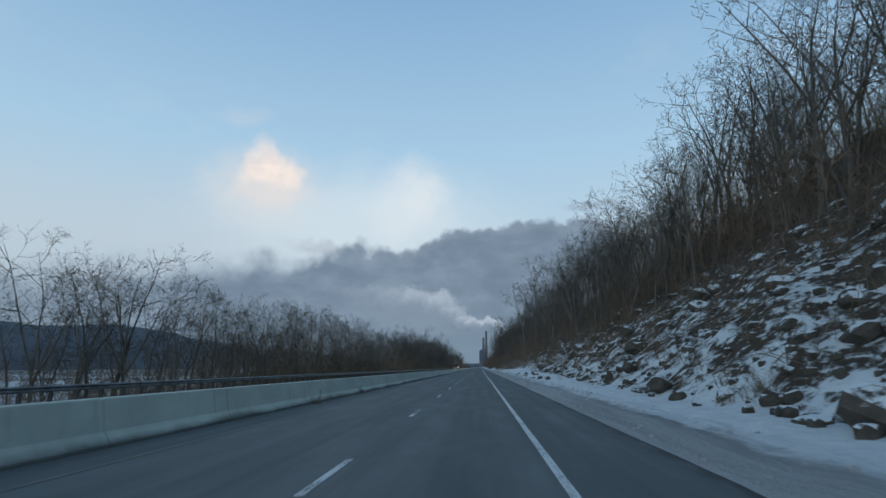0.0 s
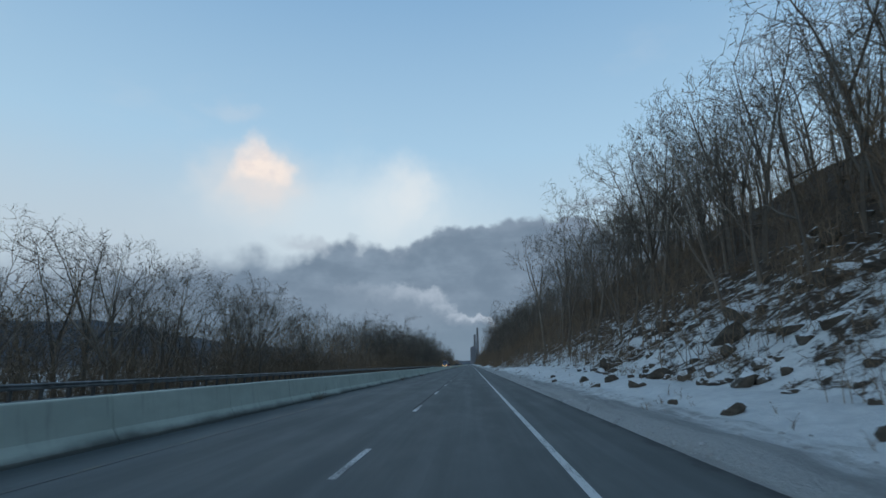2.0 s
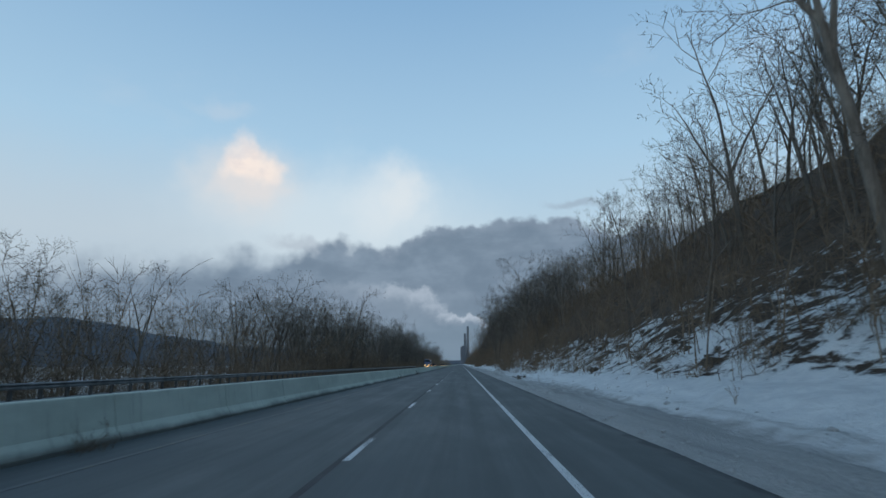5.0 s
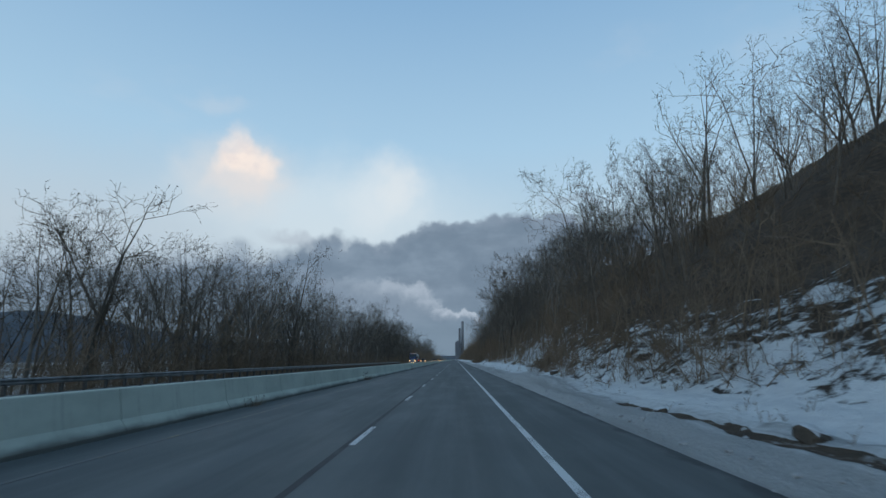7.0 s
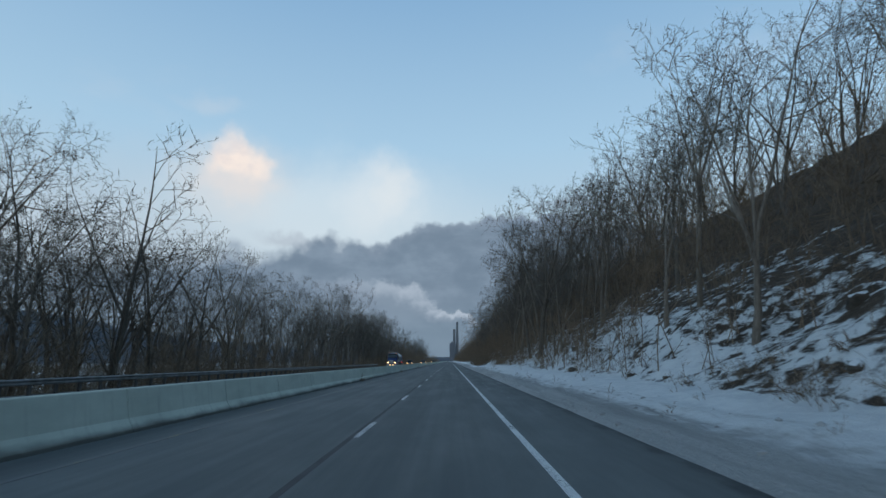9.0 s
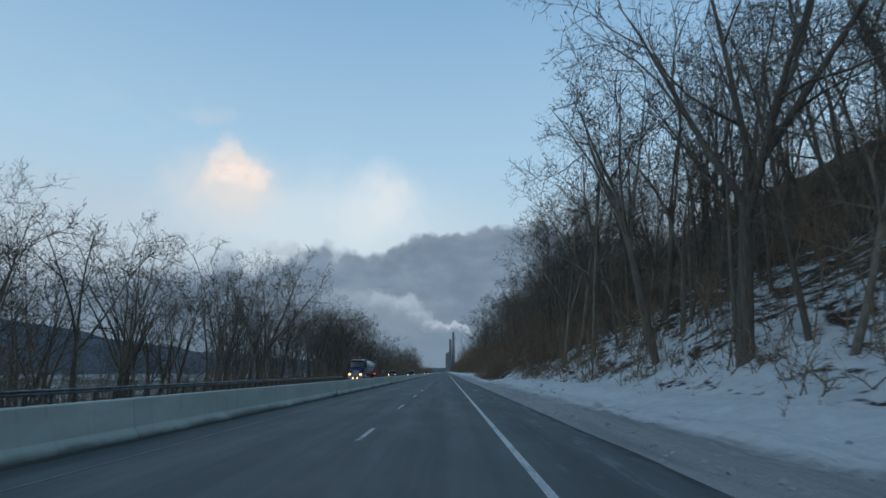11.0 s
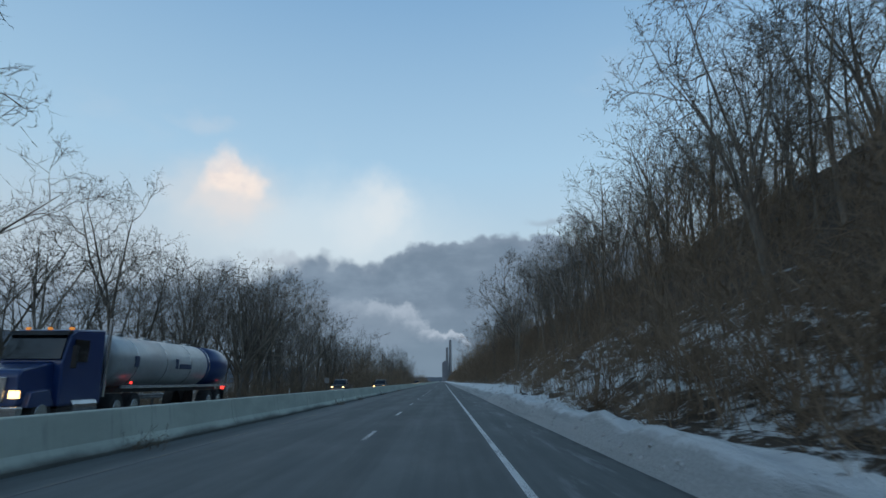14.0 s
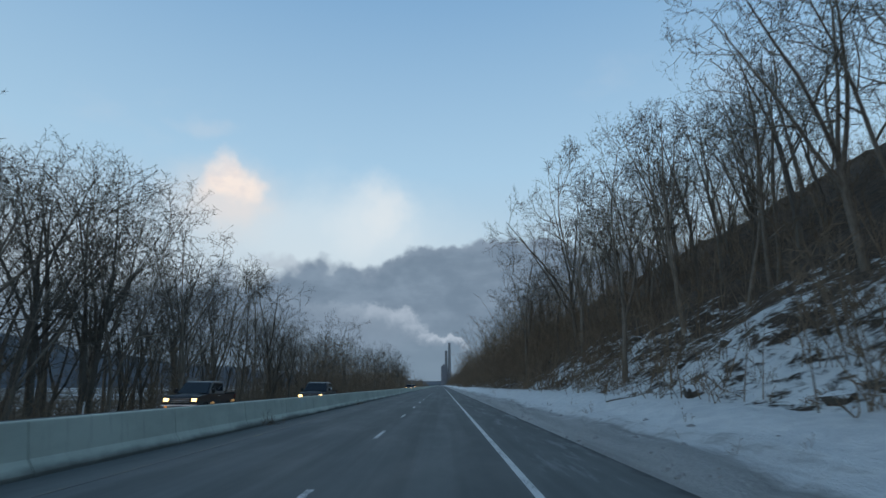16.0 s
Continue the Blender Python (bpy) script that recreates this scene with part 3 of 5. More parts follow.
def grow_tree(seed, height, limbs=8, boughs=6, shoots=5, twigs=3, sprigs=1, first=0.35, spread=0.42, fork=0, fork_at=0.35, lean=0.05, leaves=0, thick=1.0, low=False, rise=0.3):
    """Returns (corners, triangles) of the wood and of the twigs, and of the dry leaves that still hang."""
    rng = np.random.default_rng(seed)
    wood, fine, dry = Grower(), Grower(), Grower()
    r0 = height * 0.0092 * thick
    counts = (limbs, boughs, shoots, twigs)
    wild = (0.06, 0.2, 0.24, 0.28)
    steps = (7, 3, 2, 2) if low else (9, 5, 2, 2)

    def twig(p, d, length):
        end = p + unit(d + np.array((0, 0, 0.12))) * length
        fine.blade(p, end, 0.026 if low else 0.016, rng)
        for _ in range(sprigs):
            q = p + (end - p) * rng.uniform(0.15, 0.9)
            fine.blade(q, q + unit(d + rng.normal(size=3) * 0.55) * length * rng.uniform(0.45, 0.8), 0.022 if low else 0.013, rng)
        if leaves and rng.uniform() < leaves:
            for _ in range(3):
                dry.leaf(end + rng.normal(size=3) * 0.10, rng.uniform(0.08, 0.14), rng)

    def branch(p, d, length, r, level, start, m):
        path = limb_path(p, d, length, steps[level], rise * (0.0, 0.8, 0.5, 0.3)[level] if level else 0.12, wild[level], rng)
        k = len(path)
        radii = [r * max(0.12, (1 - 0.9 * i / (k - 1)) ** 0.8) for i in range(k)]
        if level < 3 and not (low and level == 2):
            (wood if level < 2 and not (low and level) else fine).tube(path, radii, 3 if low or level == 2 else (7, 4)[level])
        elif low and level == 3:
            fine.blade(path[0], path[-1], max(0.024, r), rng)
        else:
            fine.sliver(path[0], path[1], path[2], max(0.026 if low else 0.018, r), rng)
        turn = rng.uniform(0, 6.28)
        for j in range(m):
            u = (j + rng.uniform(0.1, 0.9)) / m
            t = min(0.985, start + (1 - start) * u ** 0.75)
            q, e = along(path, t)
            turn += 2.4 + rng.normal() * 0.5
            out = off_axis(e, rng.uniform(0.6, 1.1) * (1.1 - 0.25 * u), turn, rng)
            if level == 0:
                long = length * spread * (0.75 + 0.9 * u - 1.2 * u * u) * rng.uniform(0.8, 1.2)
            else:
                long = length * rng.uniform(0.36, 0.62) * (1.15 - 0.5 * u)
            if level == 3:
                twig(q, out, max(0.35, long))
            else:
                rr = r * max(0.12, (1 - 0.9 * t) ** 0.8) * (0.62, 0.58, 0.5)[level]
                branch(q, out, max((1.5, 0.9, 0.6)[level], long), max((0.035, 0.022, 0.015)[level], rr), level + 1, (0.22, 0.15, 0.1)[level], counts[level + 1])

    d0 = unit(np.array((rng.normal() * lean, rng.normal() * lean, 1.0)))
    if fork:
        foot = limb_path(np.array((0.0, 0.0, -0.6)), d0, height * fork_at + 0.6, 5, 0.1, 0.04, rng)
        wood.tube(foot, [r0 * (1.45 - 0.11 * i) for i in range(6)], 4 if low else 8)
        a0 = rng.uniform(0, 6.28)
        for i in range(fork):
            ang = rng.uniform(0.28, 0.62) if i else 0.12
            d = off_axis(unit(foot[-1] - foot[-2]), ang, a0 + 6.28 * i / fork + rng.normal() * 0.3, rng)
            base, _ = along(foot, 1.0 - 0.12 * (i % 3))
            branch(base, d, height * (1.0 - fork_at) * (rng.uniform(0.85, 1.05) - 0.2 * ang), r0 * 0.68, 0, 0.14, max(4, round(limbs * 1.3 / fork)))
    else:
        branch(np.array((0.0, 0.0, -0.6)), d0, height + 0.6, r0 * 1.3, 0, first, limbs)
    scale = height / max(a[:, 2].max() for a in wood.v + fine.v)
    for g in (wood, fine, dry):
        g.v = [a * scale for a in g.v]
    return wood.arrays(), fine.arrays(), (dry.arrays() if dry.n else None)


def tree_kind(seed, height, label, **kw):
    """One tree with its parts, to be copied."""
    (wv, wf), (tv, tf), dry = grow_tree(seed, height, **kw)
    root = tagged(new("tree"), label, "tree", "bare trees beside the road")
    shared("trunk", mesh_of("trunk", wv, wf, BARK, True), root)
    shared("crown", mesh_of("crown", tv, tf, TWIG), root)
    if dry:
        shared("dry_leaves", mesh_of("dry_leaves", *dry, LEAF), root)["label"] = "a few dry brown leaves"
    return root


KINDS = [
    tree_kind(1, 19, "tall slender bare tree with steep limbs on the slope", limbs=12, boughs=5, first=0.34, spread=0.30, rise=0.5),
    tree_kind(2, 21, "tall bare tree with a high rounded crown", limbs=8, fork=4, fork_at=0.48, spread=0.52),
    tree_kind(3, 17, "bare forked tree with an open spreading crown", limbs=8, fork=4, fork_at=0.28, spread=0.50),
    tree_kind(4, 18, "bare tree with crooked twin stems", limbs=9, fork=2, fork_at=0.22, spread=0.42, lean=0.1),
    tree_kind(5, 15, "bare tree with some dry leaves clinging to its crown", limbs=8, fork=3, fork_at=0.32, spread=0.52, leaves=0.3),
    tree_kind(6, 20, "big bare tree with broad rounded crown", limbs=9, fork=5, fork_at=0.30, spread=0.54, thick=1.25),
    tree_kind(7, 12, "young bare tree with thin trunk", limbs=11, boughs=5, shoots=4, first=0.24, spread=0.34, rise=0.45),
    tree_kind(8, 22, "tall bare tree with slightly bowed trunk", limbs=8, fork=3, fork_at=0.42, spread=0.48, lean=0.08),
    tree_kind(9, 16, "thin bare tree with upright brushy branches", limbs=13, boughs=5, shoots=4, first=0.26, spread=0.34, rise=0.6),
    tree_kind(10, 14, "small bare crooked tree with tangled branches", limbs=8, boughs=6, shoots=5, fork=3, fork_at=0.2, spread=0.56, rise=0.1),
]
TALL = (19, 21, 17, 18, 15, 20, 12, 22, 16, 14)
USED = set()


def plant(kind, x, y, size=1.0, turn=0.0, lean_x=0.0, lean_y=0.0):
    """Stands a tree on the ground; the first of each kind is moved, later ones are copies."""
    slim = 0.88 if x > 0 else 0.95
    m = pose(x, y, ground_z(x, y) - 0.05, lean_y, lean_x, turn) @ Matrix.Diagonal((size * slim, size * slim, size, 1))
    if kind not in USED:
        USED.add(kind)
        KINDS[kind].matrix_basis = m
        return KINDS[kind]
    ob = copy_thing(KINDS[kind], m)
    ob.matrix_basis = m
    return ob


rnd = random.Random(11)
# trees that stand out: kind, place, height of the top over the road
STANDING = (
    (0, 17.0, 44, 21.5), (3, 17.5, 56, 20.5), (3, 21, 71, 23), (3, 16.8, 81, 22), (1, 15, 92.7, 21), (2, 16, 104, 20), (3, 11.2, 114.2, 21), (0, 14.5, 116, 20.5), (1, 12.6, 127.2, 21), (7, 15, 122, 22), (8, 13, 150, 18), (0, 12.5, 162, 16), (2, 12.4, 122, 25), (1, 11, 133.5, 23), (7, 13.5, 112, 24), (5, 17, 100, 26), (3, 20, 92, 25),
    (2, 11.5, 236, 19), (5, 15.5, 208, 19), (3, 18.6, 227, 22), (5, 29, 235, 27), (2, 13.4, 221, 22.5), (1, 24, 222, 23), (0, 27, 240, 26), (1, 14, 246, 22), (3, 17, 256, 25),
    (5, 24.5, 308, 31), (4, 13.5, 299, 28), (4, 12.4, 322, 23), (1, 10.5, 290, 22), (0, 11.5, 306, 25), (7, 12, 314, 25), (4, 12.8, 330, 22), (6, 17, 356, 17), (4, 11.5, 351, 19), (4, 13.5, 354.5, 20), (0, 13, 333, 24), (2, 14, 327, 25), (7, 15, 300, 27),
    (4, 10.5, 412, 19), (0, 16, 394, 20), (3, 20, 388, 21), (8, 24, 380, 24), (4, 11, 453, 24), (4, 12.7, 430, 26), (5, 14.1, 437, 25), (1, 16.8, 407, 21), (2, 19.7, 411, 23), (3, 22, 437, 26), (5, 24, 420, 26),
    (4, 17.5, 355, 24), (2, 19.5, 360, 26), (3, 16, 351, 22.5), (5, 24.5, 352, 25),
    (5, 15.6, 399, 21.5), (2, 18.6, 396, 23), (3, 14.4, 390, 21), (6, 20, 402, 24), (5, 20, 385, 22),
    (5, -27, 408, 18), (2, -29, 399, 18.5), (3, -28, 416, 19), (1, -33, 404, 17), (5, -34, 413, 17), (2, -31, 423, 20), (2, -26, 109, 13), (5, -31, 104, 13.5), (3, -28, 98, 12),
    (5, -26, 88, 12.5), (1, -30, 94, 13), (5, -32, 126, 13.5), (2, -27, 132, 13),
    (5, -28, 44, 12), (2, -29, 36, 12), (3, -30, 50, 11.5), (2, -27, 61, 11), (5, -30, 353, 24),
    (5, -25.5, 68, 11), (2, -29.6, 80, 11), (3, -33, 66, 11), (0, -28, 58, 10), (2, -24.5, 112, 12), (3, -31.3, 117, 13), (5, -29.8, 121, 14), (5, -27, 141, 12), (3, -38, 152, 13.5), (2, -32, 160, 13),
    (3, -34, 212, 16), (2, -30, 222, 14), (3, -38, 230, 19), (5, -27.5, 241, 17.5), (5, -28.5, 288, 18.5), (2, -31, 262, 16), (1, -30.5, 298, 16), (3, -32.6, 308, 16), (5, -32.5, 319, 18), (0, -28.2, 340, 20), (2, -32.8, 346, 23.5),
    (7, -28, 358, 22), (1, -28.5, 383, 21.5), (5, -35, 393, 18), (0, -37, 400, 18), (5, -30.8, 419, 19), (3, -27.7, 427, 22), (5, -31, 430, 21.5), (2, -24.5, 432, 18), (0, -30, 471, 22.5), (3, -29, 452, 20), (5, -33, 462, 21),
)
plant(5, 11.0, 281.5, 1.22, 215, -4, 0)
for k, x, y, top in STANDING:
    if x > 0:
        x += 0.6
    plant(k, x, y, (top - ground_z(x, y)) / TALL[k], rnd.uniform(0, 360), rnd.uniform(-6, 0) if x > 0 else rnd.uniform(-4, 4), rnd.uniform(-3, 3))


def roadside_rows():
    # the wooded slope
    for i in range(92):
        y = 8 + i * 5.5 + rnd.uniform(-2, 2)
        x = lerp_table(y, TOE) + rnd.choice((4.5, 6, 8, 10, 12, 15, 18, 22)) + rnd.uniform(-1.0, 1.5)
        if y < 60:
            x += 5
        if 178 < y < 228 or 334 < y < 376:
            x += 8
        k = rnd.choice((0, 1, 2, 3, 4, 6, 8, 8, 8, 9, 9, 7))
        h = rnd.uniform(13, 18) * lerp_table(y, ((0, 1.0), (170, 0.9), (185, 0.75), (232, 0.75), (250, 0.95), (280, 1.15), (360, 1.1), (420, 1.1)))
        plant(k, x, y, h / TALL[k], rnd.uniform(0, 360), rnd.uniform(-11, -2), rnd.uniform(-4, 4))
    for n, y0, y1, x0, x1 in ((15, 190, 236, 15, 34), (5, 304, 336, 17, 34), (8, 96, 150, 18, 32)):
        for _ in range(n):
            x, y, k = rnd.uniform(x0, x1), rnd.uniform(y0, y1), rnd.choice((1, 2, 5, 7, 0))
            plant(k, x, y, rnd.uniform(11, 15.5) * (0.7 if 180 < y < 240 else 1.0) / TALL[k], rnd.uniform(0, 360), rnd.uniform(-11, -2), rnd.uniform(-4, 4))
    for i in range(20):
        y = 264 + i * 3.3 + rnd.uniform(-1, 1)
        x = lerp_table(y, TOE) + rnd.uniform(1.6, 9.0)
        k = rnd.choice((0, 0, 8, 7, 4, 6))
        plant(k, x, y, rnd.uniform(11, 17) / TALL[k], rnd.uniform(0, 360), rnd.uniform(-8, -1), rnd.uniform(-3, 3))
    for i in range(9):
        y = 203 + i * 2.8 + rnd.uniform(-1, 1)
        x = lerp_table(y, TOE) + rnd.uniform(2.0, 9.0)
        k = rnd.choice((0, 8, 9, 6))
        plant(k, x, y, rnd.uniform(9, 13) / TALL[k], rnd.uniform(0, 360), rnd.uniform(-8, -1), rnd.uniform(-3, 3))
    # the low ground beyond the other carriageway
    for i in range(86):
        y = 14 + i * 6.3 + rnd.uniform(-3, 3)
        x = -28 - rnd.choice((0, 2, 4, 8, 12)) + rnd.uniform(-2, 2)
        k = rnd.choice((0, 1, 1, 5, 5, 7, 7, 2, 9, 8))
        h = rnd.uniform(10, 14.5) * lerp_table(y, ((0, 0.95), (150, 1.0), (220, 1.2), (330, 1.25), (400, 1.35)))
        plant(k, x, y, h / TALL[k], rnd.uniform(0, 360), rnd.uniform(-4, 4), rnd.uniform(-4, 4))


roadside_rows()


# ---- woods and brush that nobody could count ----
def scatter(name, protos, spots, mat, label, category):
    """One joined mesh of many small copies."""
    vs, fs, n = [], [], 0
    for k, x, y, z, s, sz, a in spots:
        v, f = protos[k]
        c, d = cos(a) * s, sin(a) * s
        w = np.empty_like(v)
        w[:, 0] = x + v[:, 0] * c - v[:, 1] * d
        w[:, 1] = y + v[:, 0] * d + v[:, 1] * c
        w[:, 2] = z + v[:, 2] * s * sz
        vs.append(w)
        fs.append(f + n)
        n += len(v)
    return tagged(new(name, mesh_of(name, np.concatenate(vs), np.concatenate(fs), mat)), label, category, kind="stuff")


def joined(*pairs):
    n, vs, fs = 0, [], []
    for v, f in pairs:
        vs.append(v)
        fs.append(f + n)
        n += len(v)
    return np.concatenate(vs), np.concatenate(fs)


def low_tree(seed, h, **kw):
    a, b, _ = grow_tree(seed, h, low=True, **kw)
    return joined(a, b)


LOW = [low_tree(31, 17, limbs=11, boughs=4, shoots=4, twigs=1, first=0.30, spread=0.34, sprigs=1, rise=0.5),
       low_tree(32, 19, limbs=7, boughs=4, shoots=4, twigs=1, fork=3, fork_at=0.42, spread=0.5, sprigs=1),
       low_tree(33, 15, limbs=7, boughs=4, shoots=4, twigs=1, fork=3, fork_at=0.28, spread=0.52, sprigs=1),
       low_tree(34, 12, limbs=11, boughs=4, shoots=4, twigs=1, first=0.2, spread=0.38, sprigs=1, rise=0.45)]


def clump(seed, h, stems, fan, side=8, r=0.014, root=0.6, wild=0.2, stem=1.0):
    rng = np.random.default_rng(seed)
    g = Grower()
    for _ in range(stems):
        p = np.array((rng.normal() * root, rng.normal() * root, -0.2))
        d = unit(np.array((rng.normal() * fan, rng.normal() * fan, 1.0)))
        path = limb_path(p, d, h * rng.uniform(0.5, 1.1), 3, 0.1, wild, rng)
        g.tube(path, [r * 1.5 * stem, r * 1.2 * stem, r * 0.9 * stem, r * 0.4], 3)
        for _ in range(side):
            q, e = along(path, rng.uniform(0.2, 0.98))
            e = off_axis(e, rng.uniform(0.4, 1.1), rng.uniform(0, 6.28), rng)
            tip = q + e * h * rng.uniform(0.12, 0.34) * (1.0 if h < 5.5 else 0.7)
            g.blade(q, tip, r * 0.9, rng)
            for _ in range(2):
                k = q + (tip - q) * rng.uniform(0.1, 0.8)
                g.blade(k, k + (tip - q) * rng.uniform(0.3, 0.7) + rng.normal(size=3) * h * 0.05, r * 0.75, rng)
    return g.arrays()


SHRUBS = [clump(51, 2.4, 9, 0.35, 6), clump(52, 3.6, 9, 0.25, 6), clump(53, 1.5, 9, 0.6, 6), clump(54, 5.0, 9, 0.22, 7), clump(55, 5.0, 2, 0.10, 5, 0.022, 0.4, 0.06), clump(56, 3.6, 3, 0.16, 5, 0.018, 0.8, 0.06), clump(57, 1.5, 4, 0.6, 4, 0.02), clump(58, 1.7, 20, 0.8, 8, 0.009, 0.3, 0.28), clump(59, 0.7, 16, 0.7, 5, 0.012, 0.25, 0.2)]
THICKETS = [clump(61, 8.0, 7, 0.22, 12, 0.028, 1.6, 0.13, 0.65), clump(62, 10.5, 6, 0.18, 13, 0.030, 1.8, 0.12, 0.7), clump(63, 6.0, 8, 0.30, 10, 0.026, 1.5, 0.14, 0.65)]


def woods():
    r = random.Random(21)
    spots = []
    for _ in range(160):
        y = -6 + 620 * r.random() ** 1.15
        x = lerp_table(y, TOE) + (8 if y > 430 else 16) + 27 * r.random()
        if y > 480:
            x -= 9 * r.random()
        if 352 < y < 378 and x > 16 and r.random() < 0.6:
            continue
        spots.append((r.randrange(4), x, y, ground_z(x, y) - 0.2, r.uniform(0.7, 1.05), r.uniform(0.9, 1.1), r.uniform(0, 6.28)))
    for n, y0, y1, x0, x1, s0, s1 in ((50, 18, 70, 20, 38, 0.8, 1.2), (26, 100, 170, 19, 34, 0.85, 1.15), (24, 287, 316, 19, 36, 1.0, 1.25), (10, 345, 400, 21, 34, 0.7, 0.95), (20, 400, 450, 18, 32, 0.9, 1.15), (34, 60, 112, 18, 44, 0.85, 1.2), (26, 382, 404, 21, 36, 0.9, 1.25), (30, 112, 180, 24, 46, 0.8, 1.1), (6, 262, 300, 22, 40, 0.85, 1.2)):
        for _ in range(n):
            x, y = r.uniform(x0, x1), r.uniform(y0, y1)
            spots.append((r.randrange(4), x, y, ground_z(x, y) - 0.2, r.uniform(s0, s1), 1.0, r.uniform(0, 6.28)))
    scatter("hillside_woods", LOW, spots, TWIG, "dense bare winter woods up the hillside", "woods")
    spots = []
    for _ in range(110):
        y = 28 + 820 * r.random() ** 1.2
        x = -27 - 34 * r.random()
        if y > 540:
            x += 10 * r.random()
        s = lerp_table(y, ((0, 0.62), (150, 0.68), (330, 0.85), (500, 0.95)))
        spots.append((r.randrange(4), x, y, ground_z(x, y) - 0.2, s * r.uniform(0.75, 1.1), 1.0, r.uniform(0, 6.28)))
    for n, y0, y1, s0, s1 in ((50, 36, 130, 0.62, 0.9), (66, 212, 288, 0.95, 1.25), (46, 300, 385, 1.0, 1.3), (50, 400, 475, 1.1, 1.4), (95, 470, 800, 0.9, 1.3)):
        for _ in range(n):
            x, y = r.uniform(-46, -27) + (4 if y0 == 470 else 0), r.uniform(y0, y1)
            spots.append((r.randrange(4), x, y, ground_z(x, y) - 0.2, r.uniform(s0, s1), 1.0, r.uniform(0, 6.28)))
    scatter("lowland_woods", LOW, spots, TWIG, "belt of bare winter trees on the low ground", "woods")
    spots = []
    for _ in range(340):
        y = 2 + 620 * r.random() ** 1.1
        toe = lerp_table(y, TOE)
        x = toe + 0.8 + 30 * r.random() ** 1.3
        if y < 75:
            x += 7
        spots.append((r.choice((0, 1, 1, 2, 3, 3)), x, y, ground_z(x, y), r.uniform(0.6, 1.3), 1.0, r.uniform(0, 6.28)))
    for _ in range(220):
        y = r.choice((60 + 440 * r.random(), 90 + 400 * r.random(), 60 + 440 * r.random(), 192 + 26 * r.random(), 395 + 60 * r.random()))
        x = lerp_table(y, TOE) + 0.1 + 3.0 * r.random()
        spots.append((r.choice((0, 2, 2)), x, y, ground_z(x, y), r.uniform(0.5, 1.0), 1.0, r.uniform(0, 6.28)))
    for _ in range(240):
        y = 20 + 440 * r.random()
        x = 5.8 + (lerp_table(y, TOE) - 5.0) * r.random()
        spots.append((6, x, y, ground_z(x, y), r.uniform(0.15, 0.32), 1.0, r.uniform(0, 6.28)))
    for _ in range(300):
        y = 70 + 400 * r.random()
        x = lerp_table(y, TOE) + 0.6 + 9 * r.random() ** 1.2
        spots.append((r.choice((4, 4, 5)), x, y, ground_z(x, y), r.uniform(0.6, 1.3), 1.0, r.uniform(0, 6.28)))
    for _ in range(120):
        x, y = 40 + 8 * r.random(), 20 + 470 * r.random()
        spots.append((r.choice((0, 1, 3)), x, y, ground_z(x, y), r.uniform(0.7, 1.3), 1.0, r.uniform(0, 6.28)))
    for _ in range(24):
        y = 352 + 46 * r.random()
        x = lerp_table(y, TOE) + 0.4 + 6.0 * r.random() ** 1.3
        spots.append((r.choice((0, 1, 2)), x, y, ground_z(x, y), r.uniform(0.6, 1.0), 1.0, r.uniform(0, 6.28)))
    for _ in range(30):
        y = 326 + 25 * r.random()
        x = lerp_table(y, TOE) + 0.3 + 5.0 * r.random()
        spots.append((r.choice((0, 1, 3)), x, y, ground_z(x, y), r.uniform(0.7, 1.2), 1.0, r.uniform(0, 6.28)))
    for n, y0, y1, x0, x1, kinds in ((45, 272, 336, 1.2, 7, (4, 0, 1, 3)), (120, 14, 80, 2.0, 13, (0, 2, 2, 5)), (46, 334, 374, 0.1, 6, (7, 7, 7, 1)), (60, 186, 232, 0.1, 5, (7, 7, 8)), (40, 60, 180, 0.2, 5, (7, 8)), (50, 290, 332, 0.1, 4, (7, 8, 8)), (50, 376, 450, 0.1, 5, (7, 8)), (170, 12, 92, 0.3, 14, (8, 8, 8, 7)), (26, 340, 358, -0.6, 2.6, (7, 7, 1)), (150, 250, 330, 0.2, 9, (6, 8, 2, 6)), (110, 384, 450, 0.2, 9, (6, 8, 2, 6)), (44, 360, 390, 0.3, 7, (7, 0, 1)), (40, 186, 222, 1.0, 7, (4, 1, 3))):
        for _ in range(n):
            y = r.uniform(y0, y1)
            x = lerp_table(y, TOE) + r.uniform(x0, x1)
            spots.append((r.choice(kinds), x, y, ground_z(x, y), r.uniform(0.5, 1.15), 1.0, r.uniform(0, 6.28)))
    scatter("hillside_brush", SHRUBS, spots, BRUSH, "tangled brown leafless brush and saplings on the slope", "brush")
    spots = []
    for _ in range(260):
        y = 5 + 800 * r.random() ** 1.1
        x = -23.5 - 26 * r.random() ** 1.4
        spots.append((r.choice((0, 1, 1, 3, 3)), x, y, ground_z(x, y), r.uniform(0.7, 1.4), 1.0, r.uniform(0, 6.28)))
    scatter("lowland_brush", SHRUBS, spots, BRUSH, "tangled brown leafless brush behind the guard rail", "brush")
    spots = []
